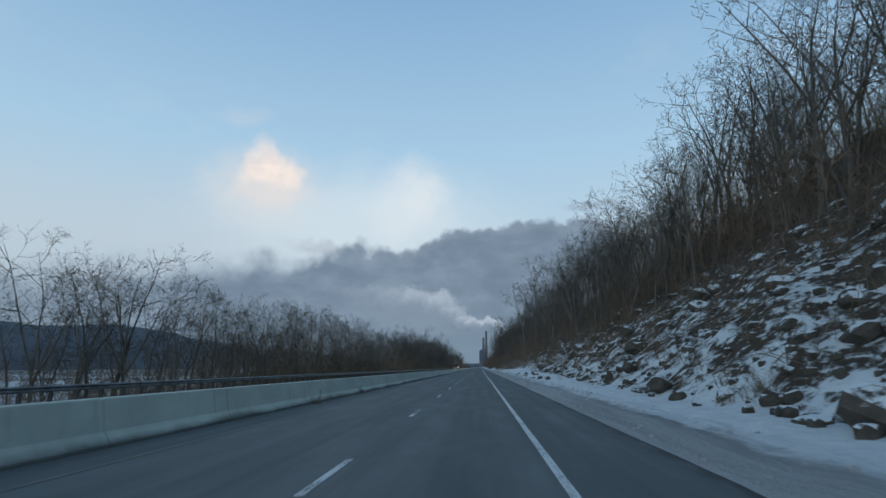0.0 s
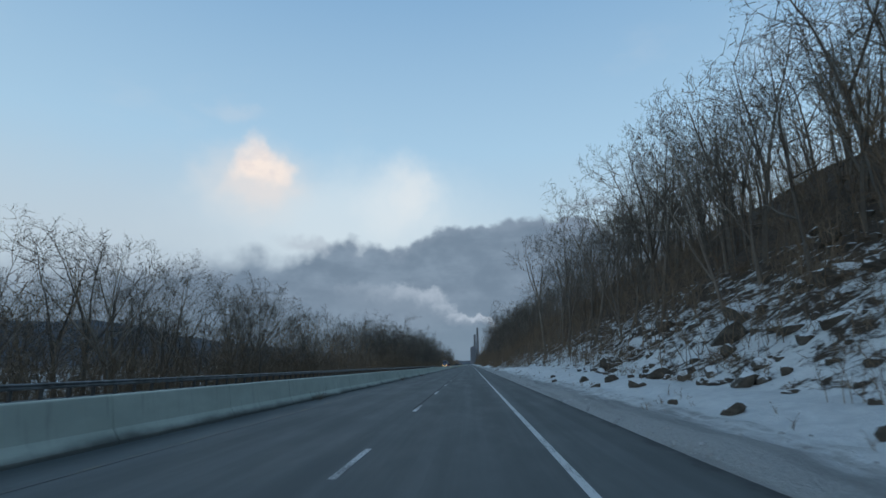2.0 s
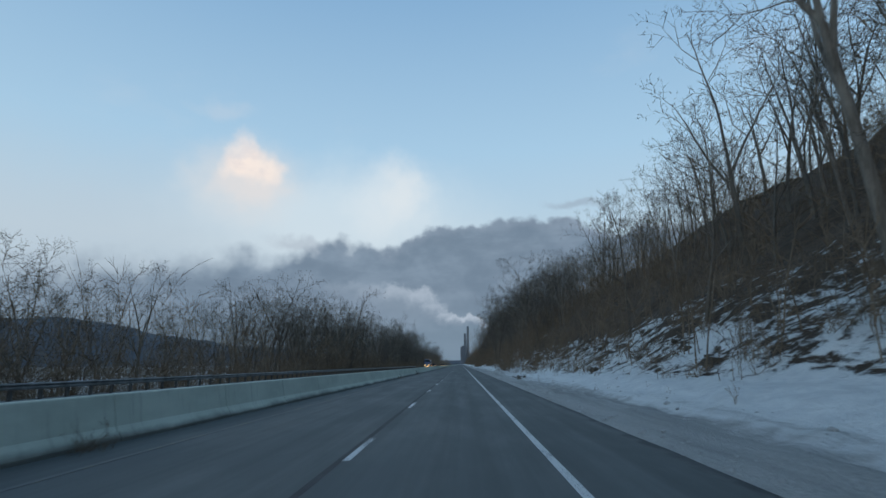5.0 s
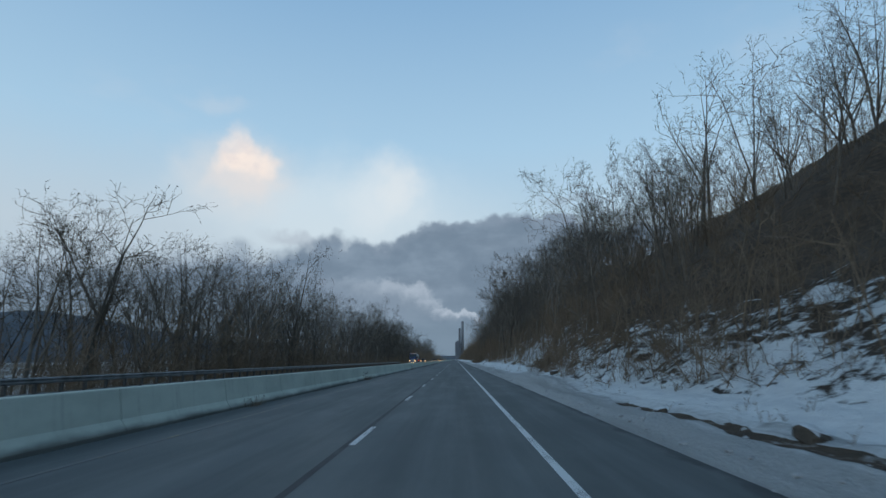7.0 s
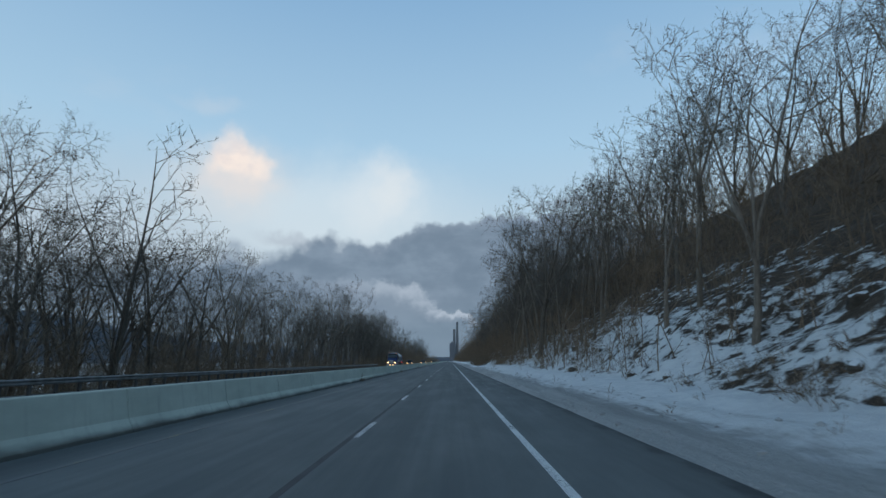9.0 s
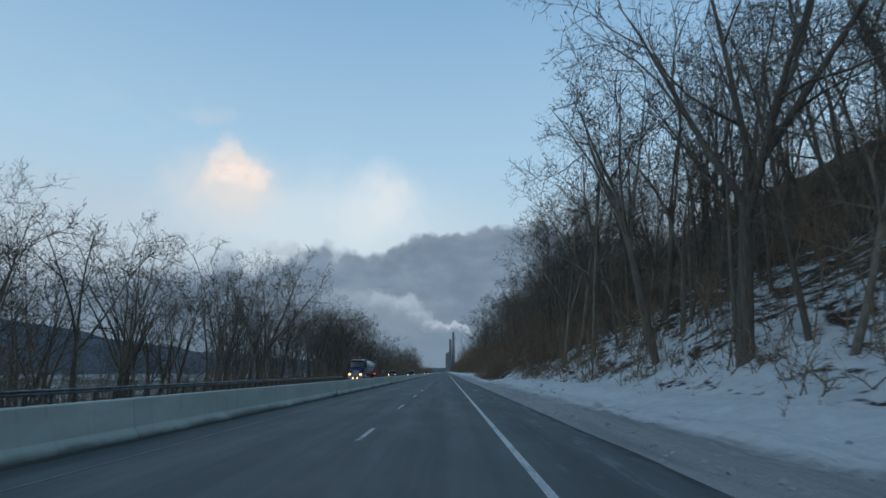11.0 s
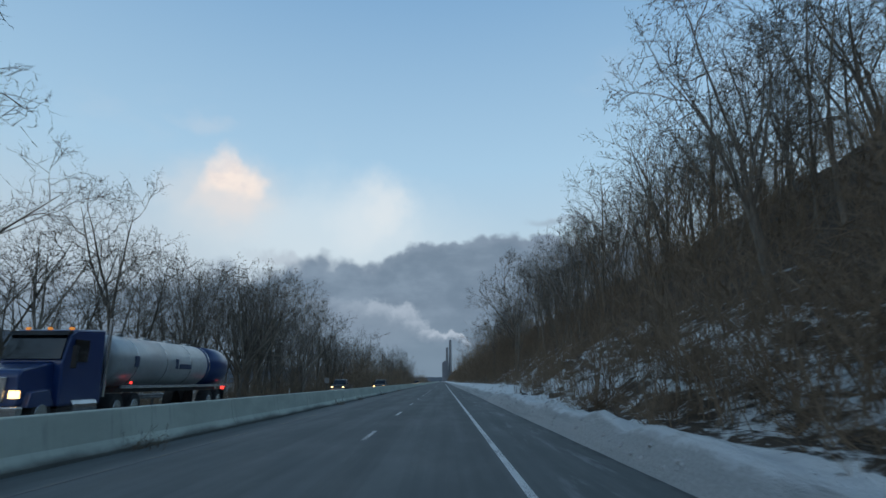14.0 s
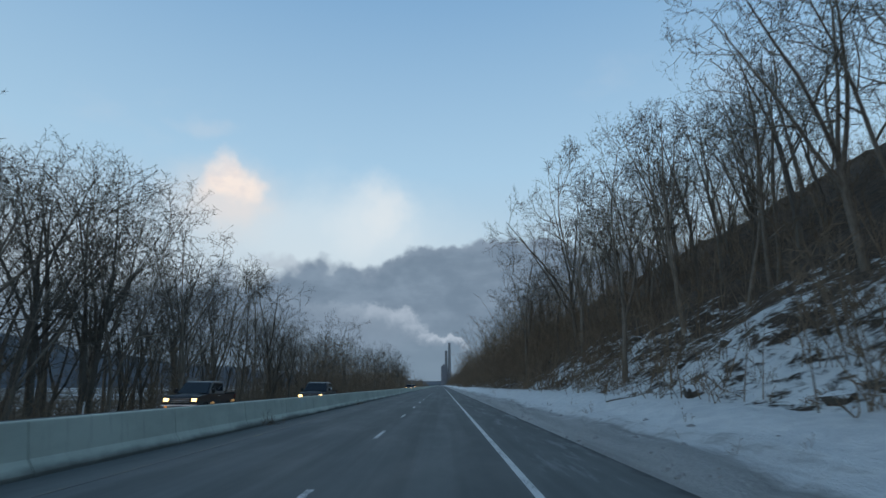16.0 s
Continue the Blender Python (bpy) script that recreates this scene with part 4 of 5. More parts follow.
    for _ in range(780):
        y = 4 + 640 * r.random() ** 1.1
        x = lerp_table(y, TOE) + lerp_table(y, ((0, 12), (60, 10), (80, 5), (110, 3.5), (170, 3), (230, 3), (245, 6.5), (325, 6.5), (334, 4), (340, 5.5), (372, 5.5), (385, 7), (395, 7), (450, 7), (465, 2), (600, 2))) + 32 * r.random() ** 1.1
        if _ % 6 == 0:
            x = 43 + 6 * r.random()
        spots.append((r.randrange(3), x, y, ground_z(x, y), r.uniform(0.6, 1.0) * (0.65 if x > 38 or x < lerp_table(y, TOE) + 6 else 1.0), 1.0, r.uniform(0, 6.28)))
    for _ in range(210):
        y = 452 + 230 * r.random()
        x = lerp_table(y, TOE) + 0.2 + 8 * r.random()
        spots.append((r.randrange(3), x, y, ground_z(x, y), r.uniform(0.7, 1.15), 1.0, r.uniform(0, 6.28)))
    for _ in range(110):
        x, y = r.uniform(36, 48), r.uniform(10, 470)
        spots.append((2, x, y, ground_z(x, y), r.uniform(0.4, 0.8), 1.0, r.uniform(0, 6.28)))
    for _ in range(330):
        y = 420 + 900 * r.random() ** 1.3
        x = lerp_table(y, TOE) + 0.6 + 13 * r.random()
        spots.append((r.randrange(3), x, y, ground_z(x, y), r.uniform(0.6, 1.15), 1.0, r.uniform(0, 6.28)))
    for n, y0, y1, x0, x1, s0, s1 in ((70, 12, 95, 25, 44, 0.8, 1.25), (26, 26, 78, 20, 30, 0.7, 1.0), (20, 262, 310, 18, 34, 0.6, 1.0), (46, 336, 362, 12, 36, 0.6, 1.0), (30, 338, 380, 18, 40, 0.7, 1.1)):
        for _ in range(n):
            x, y = r.uniform(x0, x1), r.uniform(y0, y1)
            spots.append((r.randrange(3), x, y, ground_z(x, y), r.uniform(s0, s1), 1.0, r.uniform(0, 6.28)))
    scatter("hillside_thicket", THICKETS, spots, BRUSH, "thick leafless undergrowth of thin brown saplings on the slope", "thicket")
    spots = []
    for _ in range(980):
        y = 12 + 700 * r.random() ** 1.15
        x = -24.5 - lerp_table(y, ((0, 18), (160, 14), (560, 14), (700, 24))) * r.random() ** 1.2
        if y < 150 and x < -29:
            continue
        spots.append((r.randrange(3), x, y, ground_z(x, y), r.uniform(0.55, 0.95) * lerp_table(y, ((0, 0.6), (110, 0.8), (190, 1.1), (285, 1.1), (325, 0.72), (395, 0.7), (440, 1.0), (600, 1.2))), 1.0, r.uniform(0, 6.28)))
    for _ in range(170):
        x, y = r.uniform(-40, -25), r.uniform(205, 300)
        spots.append((r.randrange(3), x, y, ground_z(x, y), r.uniform(0.5, 0.95), 1.0, r.uniform(0, 6.28)))
    for _ in range(190):
        x, y = r.uniform(-38, -25), r.uniform(290, 480)
        spots.append((2, x, y, ground_z(x, y), r.uniform(0.4, 0.75), 1.0, r.uniform(0, 6.28)))
    for _ in range(120):
        x, y = r.uniform(-31, -22.8), r.uniform(470, 800)
        spots.append((r.randrange(3), x, y, ground_z(x, y), r.uniform(0.8, 1.4), 1.0, r.uniform(0, 6.28)))
    for _ in range(240):
        y = 500 + 900 * r.random() ** 1.2
        x = -23.5 - 16 * r.random()
        spots.append((r.randrange(3), x, y, ground_z(x, y), r.uniform(0.7, 1.35), 1.0, r.uniform(0, 6.28)))
    for i in range(300):
        x, y = r.uniform(-44, -27) if i % 2 else r.uniform(-33, -24), r.uniform(34, 165)
        spots.append((r.randrange(3), x, y, ground_z(x, y), r.uniform(0.75, 1.0) * lerp_table(y, ((60, 0.65), (85, 1.0))), 1.0, r.uniform(0, 6.28)))
    scatter("lowland_thicket", THICKETS, spots, BRUSH, "thick leafless undergrowth of thin brown saplings on the low ground", "thicket")


woods()


# ---- distance: hills, power station, steam ----
def ridge(name, pts, depth, tops, label):
    """A long wooded ridge that follows a line of places."""
    v, f = [], []
    k = len(pts)
    steps = 40
    line = []
    for i in range((k - 1) * steps + 1):
        a = min(i // steps, k - 2)
        t = i / steps - a
        line.append((pts[a][0] + (pts[a + 1][0] - pts[a][0]) * t, pts[a][1] + (pts[a + 1][1] - pts[a][1]) * t, tops[a] + (tops[a + 1] - tops[a]) * t))
    rows = 8
    for x, y, top in line:
        d = hypot(x, y)
        for j in range(rows):
            w = j / (rows - 1)
            g = 1 + w * depth / d
            h = top * sin(pi / 2 * w) * (0.8 + 0.35 * nz(x, y, 500, 4) + 0.1 * nz(x, y, 120, 8)) + 3.0 * nz(x * 1.0, y, 14, j) * min(1, j)
            v.append((x * g, y * g, -8 + h))
    n = len(line)
    for i in range(n - 1):
        for j in range(rows - 1):
            a = i * rows + j
            f.append((a, a + 1, a + rows + 1, a + rows))
    return tagged(new(name, mesh_of(name, v, f, HAZED_FARWOOD, True)), label, "hill", kind="structure")


ridge("far_hill_west", [(-1500, -600), (-1100, 400), (-900, 1300), (-650, 2400), (-260, 3300), (100, 3600), (700, 3500)], 500, (270, 200, 160, 90, 45, 40, 40), "distant wooded hills across the valley, blue-grey haze put into their colour")


def power_station():
    root = tagged(new("power_station"), "distant power station with tall grey concrete chimneys", "power station")
    x, y = 31.0, 2700.0
    rod(bm := bmesh.new(), (x, y, -8), (x, y, 172), 8.0, 5.0, 20)
    part("chimney", bm, STACK, root, smooth=False)
    rod(bm := bmesh.new(), (x - 13, y + 40, -8), (x - 13, y + 40, 142), 7.0, 5.0, 20)
    part("chimney", bm, STACK, root)
    bm = bmesh.new()
    box(bm, x - 34, x - 12, y - 30, y + 30, -8, 78)
    box(bm, x - 28, x - 18, y - 20, y + 10, 78, 84)
    box(bm, x - 12, x + 12, y - 20, y + 40, -8, 40)
    part("boiler_house", bm, PLANT, root)
    return root


power_station()


# ---- rocks on the cut slope ----
def rock_mesh(seed):
    r = random.Random(seed)
    bm = bmesh.new()
    bmesh.ops.create_icosphere(bm, subdivisions=2, radius=1.0)
    sx, sy, sz = r.uniform(0.8, 1.3), r.uniform(0.7, 1.2), r.uniform(0.7, 1.05)
    off = Vector((seed * 3.1, seed * 1.7, 0))
    for v in bm.verts:
        n = noise.noise(v.co * 1.1 + off) * 0.35 + noise.noise(v.co * 3 + off) * 0.12
        v.co *= 1 + n
        for ax in range(3):
            v.co[ax] = max(-0.72, min(0.72, v.co[ax]))
        v.co = Vector((v.co.x * sx, v.co.y * sy, v.co.z * sz))
    me = bpy.data.meshes.new("rock")
    bm.to_mesh(me)
    bm.free()
    me.materials.append(ROCK)
    return me


ROCKS = [rock_mesh(i) for i in range(1, 9)]


def rocks():
    r = random.Random(77)
    spots = []
    for _ in range(105):
        y = 12 + 78 * r.random() ** 1.3
        spots.append((lerp_table(y, TOE) + 0.1 + 13 * r.random() ** 1.2, y, 0.45 + 0.75 * r.random() ** 2))
    for _ in range(130):
        y = 14 + 80 * r.random() ** 1.3
        spots.append((lerp_table(y, TOE) - 0.1 + 11 * r.random() ** 1.4, y, 0.16 + 0.3 * r.random() ** 2))
    for _ in range(70):
        y = 80 + 380 * r.random()
        spots.append((lerp_table(y, TOE) + 0.4 + 6 * r.random(), y, r.uniform(0.15, 0.45)))
    spots += [(6.0, 183, 0.22), (6.2, 176.5, 0.3), (6.3, 174, 0.25), (7.2, 63.4, 0.32), (7.5, 58, 0.36), (6.9, 67, 0.22), (6.8, 78, 0.3), (7.4, 84, 0.34), (6.4, 90, 0.24), (7.8, 74, 0.36), (8.1, 80, 0.4), (7.2, 96, 0.22)]
    for _ in range(12):
        y = 346 + 46 * r.random()
        spots.append((lerp_table(y, TOE) - 0.2 + 3.5 * r.random(), y, r.uniform(0.10, 0.22)))
    for x, y, s in spots:
        ob = new("rock", r.choice(ROCKS))
        if s > 0.45:
            ob.matrix_basis = pose(x, y, ground_z(x, y) - s * 0.05, r.uniform(-30, 30), r.uniform(-50, 0), r.uniform(-70, 70)) @ Matrix.Diagonal((s * r.uniform(0.6, 0.95), s * r.uniform(0.9, 1.4), s * r.uniform(0.5, 0.85), 1))
        else:
            ob.matrix_basis = pose(x, y, ground_z(x, y) + s * 0.12, r.uniform(-35, 35), r.uniform(-45, 20), r.uniform(0, 360)) @ Matrix.Diagonal((s, s, s, 1))
        tagged(ob, "angular brown rock with snow on top, on the slope" if s > 0.45 else "small dark rock half buried in snow", "rock", "rocks on the cut slope")


rocks()


def rubble():
    r = random.Random(41)
    protos = []
    for me in ROCKS[:4]:
        me.calc_loop_triangles()
        v = np.array([tuple(q.co) for q in me.vertices])
        f = np.array([tuple(t.vertices) for t in me.loop_triangles])
        protos.append((v, f[:]))
    spots = []
    for _ in range(520):
        y = 12 + 94 * r.random() ** 1.2
        x = lerp_table(y, TOE) - 0.3 + 13 * r.random() ** 1.2
        spots.append((r.randrange(4), x, y, ground_z(x, y), 0.08 + 0.24 * r.random() ** 1.5, 1.25, r.uniform(0, 6.28)))
    scatter("rubble", protos, spots, ROCK, "loose brown stones and broken rock with snow between", "rubble")


rubble()


def clods():
    """Lumps of ploughed snow along the edge of the shoulder."""
    bm = bmesh.new()
    bmesh.ops.create_icosphere(bm, subdivisions=1, radius=1.0)
    bm.verts.ensure_lookup_table()
    v = np.array([tuple(q.co) for q in bm.verts])
    f = np.array([[q.index for q in t.verts] for t in bm.faces])
    bm.free()
    rng = np.random.default_rng(9)
    protos = [(v * (1 + 0.16 * rng.normal(size=(len(v), 1))) * np.array((1.3, 1.1, 0.6)), f) for _ in range(6)]
    r = random.Random(19)
    spots = []
    for i in range(2800):
        y = 2 + 440 * r.random()
        x = 4.44 + (0.5 * r.random() if i % 3 else 2.8 * r.random())
        spots.append((r.randrange(6), x, y, ground_z(x, y), 0.02 + 0.08 * r.random() ** 3, 1.0, r.uniform(0, 6.28)))
    ob = scatter("ploughed_snow_lumps", protos, spots, CLOD, "small dirty lumps of ploughed snow on the verge", "snow")
    return ob


CLOD = grainy("dirty_snow_lump", (0.34, 0.345, 0.345), (0.52, 0.53, 0.53), 1.2, 0.85, local=False, dirt=(0.27, 0.265, 0.26))
clods()


# ---- fallen branches, roadside sign ----
def fallen_branch(seed, x, y, turn, length):
    rng = np.random.default_rng(seed)
    g = Grower()
    path = limb_path(np.array((0.0, 0.0, 0.0)), np.array((1.0, 0.0, 0.0)), length, 6, 0.0, 0.14, rng)
    path = [np.array((p[0], p[1], abs(p[2]) * 0.4)) for p in path]
    g.tube(path, [0.035, 0.033, 0.03, 0.026, 0.02, 0.015, 0.008], 6)
    for _ in range(5):
        q, e = along(path, rng.uniform(0.25, 0.95))
        d = off_axis(e, 0.7, rng.uniform(0, 6.28), rng)
        d[2] = abs(d[2]) * 0.6
        g.spike(q, q + d * length * 0.25, 0.02)
    ob = tagged(new("fallen_branch", mesh_of("fallen_branch", *g.arrays(), BARK, True)), "dark fallen branch lying on the snowbank", "branch")
    ob.matrix_basis = pose(x, y, ground_z(x, y) + 0.06, 0, -6, turn)


fallen_branch(3, 5.3, 106.5, 105, 1.5)
fallen_branch(4, 6.0, 113, 20, 1.8)
fallen_branch(5, 6.6, 124, 80, 2.0)
fallen_branch(6, 6.8, 300, 50, 1.2)
fallen_branch(8, 7.6, 404, 30, 2.0)

SIGN = grainy("sign_back", (0.20, 0.205, 0.21), (0.29, 0.295, 0.30), 3.0, 0.5, 0.3)


def road_sign():
    root = tagged(new("road_sign"), "plain grey back of a road sign on a thin post", "sign")
    root.location = (-17.3, 419, 0)
    part("post", box(bmesh.new(), -0.04, 0.04, -0.04, 0.04, -0.3, 2.2), POST, root)
    part("plate", box(bmesh.new(), -0.35, 0.35, -0.065, -0.045, 1.4, 2.2), SIGN, root)


road_sign()


def marker_post(x, y):
    root = tagged(new("marker_post"), "slim white roadside marker post behind the shoulder", "post")
    root.location = (x, y, ground_z(x, y))
    part("shaft", box(bmesh.new(), -0.05, 0.05, -0.02, 0.02, -0.3, 1.0, 0.01), MARKER, root)
    part("reflector", box(bmesh.new(), -0.04, 0.04, -0.03, -0.02, 0.8, 0.92), SIGN, root)


MARKER = grainy("white_plastic", (0.55, 0.56, 0.56), (0.72, 0.72, 0.71), 4.0, 0.6)
marker_post(-21.6, 414)
marker_post(-21.6, 470)


def barrier_weeds():
    r = random.Random(8)
    spots = []
    for y0 in (27, 38, 75, 109, 131, 188, 214, 262, 300, 339, 347, 374, 385, 404, 430):
        for _ in range(4):
            y = y0 + r.uniform(-0.7, 0.7)
            spots.append((2, BARRIER_X + 0.48 + r.uniform(-0.05, 0.12), y, 0.0, r.uniform(0.22, 0.42), 1.1, r.uniform(0, 6.28)))
    scatter("barrier_weeds", SHRUBS, spots, BRUSH, "dry weeds rooted at the foot of the concrete barrier", "weeds")


barrier_weeds()


# ---- vehicles on the other carriageway ----
def paint(name, col, rough=0.3):
    m, n, b = material(name, rough)
    p = n.add("ShaderNodeTexCoord").outputs["Object"]
    xyz = n.add("ShaderNodeSeparateXYZ")
    n.put(xyz.inputs[0], p)
    g = n.noise(p, 2.5, 5, 0.7)
    salt = n.ease(n.math("ADD", xyz.outputs[2], n.math("MULTIPLY", n.math("SUBTRACT", g, 0.5), 0.9)), 1.1, 0.3)
    n.put(b.inputs["Base Color"], n.mix(n.math("MULTIPLY", salt, 0.14), col, (0.20, 0.19, 0.18)))
    n.put(b.inputs["Roughness"], n.ease(salt, 0, 1, rough, 0.8))
    b.inputs["Coat Weight"].default_value = 0.4
    return m


def glow(name, col, power):
    m, n, b = material(name, 0.3)
    b.inputs["Base Color"].default_value = (*col, 1)
    b.inputs["Emission Color"].default_value = (*col, 1)
    b.inputs["Emission Strength"].default_value = power
    return m


DARK_PAINT = paint("dark_car_paint", (0.010, 0.012, 0.016), 0.35)
BLUE_PAINT = paint("blue_lorry_paint", (0.014, 0.042, 0.15))
SILVER = grainy("brushed_tank", (0.45, 0.49, 0.50), (0.60, 0.64, 0.65), 0.8, 0.35, 0.3, dirt=(0.30, 0.30, 0.31))
GLASS = paint("dark_window", (0.012, 0.015, 0.018), 0.06)
RUBBER = grainy("tyre_rubber", (0.015, 0.015, 0.016), (0.04, 0.04, 0.04), 3.0, 0.85)
CHROME = grainy("dull_chrome", (0.4, 0.41, 0.42), (0.55, 0.56, 0.57), 2.0, 0.25, 0.9)
WRITING = grainy("faded_lettering", (0.03, 0.05, 0.11), (0.06, 0.08, 0.15), 2.0, 0.6)
BLACK = grainy("black_chassis", (0.012, 0.012, 0.013), (0.035, 0.034, 0.033), 2.0, 0.8)
HEADLIGHT = glow("lit_headlight", (1.0, 0.62, 0.25), 3.5)
AMBER = glow("lit_amber_lamp", (1.0, 0.35, 0.05), 0.5)
TAIL = paint("red_lens", (0.25, 0.01, 0.01), 0.2)
REDLIGHT = glow("lit_red_lamp", (1.0, 0.04, 0.03), 3.0)


def prism(bm, outline, x0, x1, inset=0.0, bevel=0.04):
    """A side outline in y and z, given width; inset narrows the upper corners."""
    top = max(z for _, z in outline)
    low = min(z for _, z in outline)
    a, b = [], []
    for y, z in outline:
        k = inset * (z - low) / (top - low + 1e-6)
        a.append(bm.verts.new((x0 + k, y, z)))
        b.append(bm.verts.new((x1 - k, y, z)))
    n = len(outline)
    fs = [bm.faces.new(a[::-1]), bm.faces.new(b)]
    for i in range(n):
        fs.append(bm.faces.new((a[i], a[(i + 1) % n], b[(i + 1) % n], b[i])))
    if bevel:
        es = list({e for f in fs for e in f.edges})
        bmesh.ops.bevel(bm, geom=es, offset=bevel, segments=2, affect="EDGES", profile=0.5)
    bmesh.ops.recalc_face_normals(bm, faces=bm.faces)
    return bm


def wheel(parent, x, y, r, w):
    bm = bmesh.new()
    rod(bm, (x - w / 2, y, r), (x + w / 2, y, r), r, r, 24)
    bmesh.ops.bevel(bm, geom=[e for e in bm.edges if len(e.link_faces) == 2 and e.calc_face_angle(0) > 1], offset=0.03, segments=2, affect="EDGES")
    t = part("wheel", bm, RUBBER, parent)
    side = 1 if x > 0 else -1
    bm = rod(bmesh.new(), (x + side * (w / 2 - 0.03), y, r), (x + side * (w / 2 + 0.015), y, r), r * 0.62, r * 0.55, 18)
    part("rim", bm, CHROME, t)
    return t


def pickup(x, y, label):
    """Nose at -y."""
    root = tagged(new("pickup_truck"), label, "pickup truck", "oncoming pickups")
    root.location = (x, y, 0)
    part("body", prism(bmesh.new(), [(0.0, 0.45), (0.0, 1.02), (0.12, 1.12), (1.45, 1.2), (5.6, 1.2), (5.65, 0.5), (4.95, 0.42), (4.8, 0.8), (4.2, 0.8), (4.0, 0.42), (1.6, 0.42), (1.4, 0.8), (0.8, 0.8), (0.62, 0.42)], -0.98, 0.98, 0.05), DARK_PAINT, root)
    cab = part("cab", prism(bmesh.new(), [(1.4, 1.16), (2.2, 1.86), (2.45, 1.93), (3.5, 1.93), (3.72, 1.84), (3.9, 1.16)], -0.95, 0.95, 0.2), DARK_PAINT, root)
    part("windscreen", prism(bmesh.new(), [(1.5, 1.24), (2.18, 1.82), (2.14, 1.84), (1.44, 1.26)], -0.84, 0.84, 0.14, 0), GLASS, cab)
    for s in (-1, 1):
        bm = bmesh.new()
        prism(bm, [(1.75, 1.26), (2.3, 1.8), (3.45, 1.8), (3.7, 1.26)], -0.015, 0.015, 0, 0)
        w = part("side_window", bm, GLASS, cab)
        w.matrix_basis = pose(s * 0.885, 0, 0, 0, 0, 0) @ Matrix.Shear("XY", 4, (0, 0)) @ pose(0, 0, 0)
        bm = box(bmesh.new(), s * 1.08 - 0.1, s * 1.08 + 0.1, 1.72, 1.8, 1.25, 1.48, 0.02)
        part("mirror", bm, BLACK, cab)
        bm = box(bmesh.new(), s * 0.77 - 0.14, s * 0.77 + 0.14, -0.03, 0.04, 0.82, 1.0, 0.02)
        part("headlight", bm, HEADLIGHT, root, "lit warm headlight")
        part("fog_lamp", box(bmesh.new(), s * 0.7 - 0.06, s * 0.7 + 0.06, -0.15, -0.11, 0.5, 0.58, 0.01), AMBER, root)
        part("bed_rail", box(bmesh.new(), s * 0.92 - 0.05, s * 0.92 + 0.05, 3.95, 5.6, 1.18, 1.27, 0.02), BLACK, root)
        part("door_handle", box(bmesh.new(), s * 0.97 - 0.02, s * 0.97 + 0.02, 2.75, 2.95, 1.06, 1.1, 0.008), CHROME, root)
        part("tail_lamp", box(bmesh.new(), s * 0.9 - 0.05, s * 0.9 + 0.05, 5.62, 5.7, 0.85, 1.15, 0.01), TAIL, root)
    part("grille", box(bmesh.new(), -0.56, 0.56, -0.04, 0.03, 0.72, 1.02, 0.02), BLACK, root)
    for z in (0.78, 0.87, 0.96):
        part("grille_bar", box(bmesh.new(), -0.54, 0.54, -0.06, -0.02, z - 0.015, z + 0.015, 0.006), CHROME, root)
    part("bumper", box(bmesh.new(), -0.98, 0.98, -0.12, 0.06, 0.42, 0.66, 0.04), CHROME, root, "dull chrome bumper")
    part("bonnet_bulge", prism(bmesh.new(), [(0.2, 1.1), (0.3, 1.17), (1.35, 1.24), (1.42, 1.16)], -0.55, 0.55, 0.06, 0.02), DARK_PAINT, root)
    part("tailgate", box(bmesh.new(), -0.9, 0.9, 5.58, 5.68, 0.62, 1.26, 0.02), DARK_PAINT, root)
    part("bed", box(bmesh.new(), -0.82, 0.82, 4.0, 5.5, 1.19, 1.215), BLACK, root)
    for sx in (-0.84, 0.84):
        for wy in (1.1, 4.5):
            wheel(root, sx, wy, 0.39, 0.26)
    return root


pickup(-14.0, 410.2, "dark pickup truck with headlights lit, on the asphalt")
pickup(-9.7, 422.5, "black crew-cab pickup truck with headlights lit, on the asphalt")
pickup(-10.3, 560.0, "dark pickup truck far down the road, headlights lit")
pickup(-13.8, 655.0, "dark pickup truck far down the road, headlights lit")


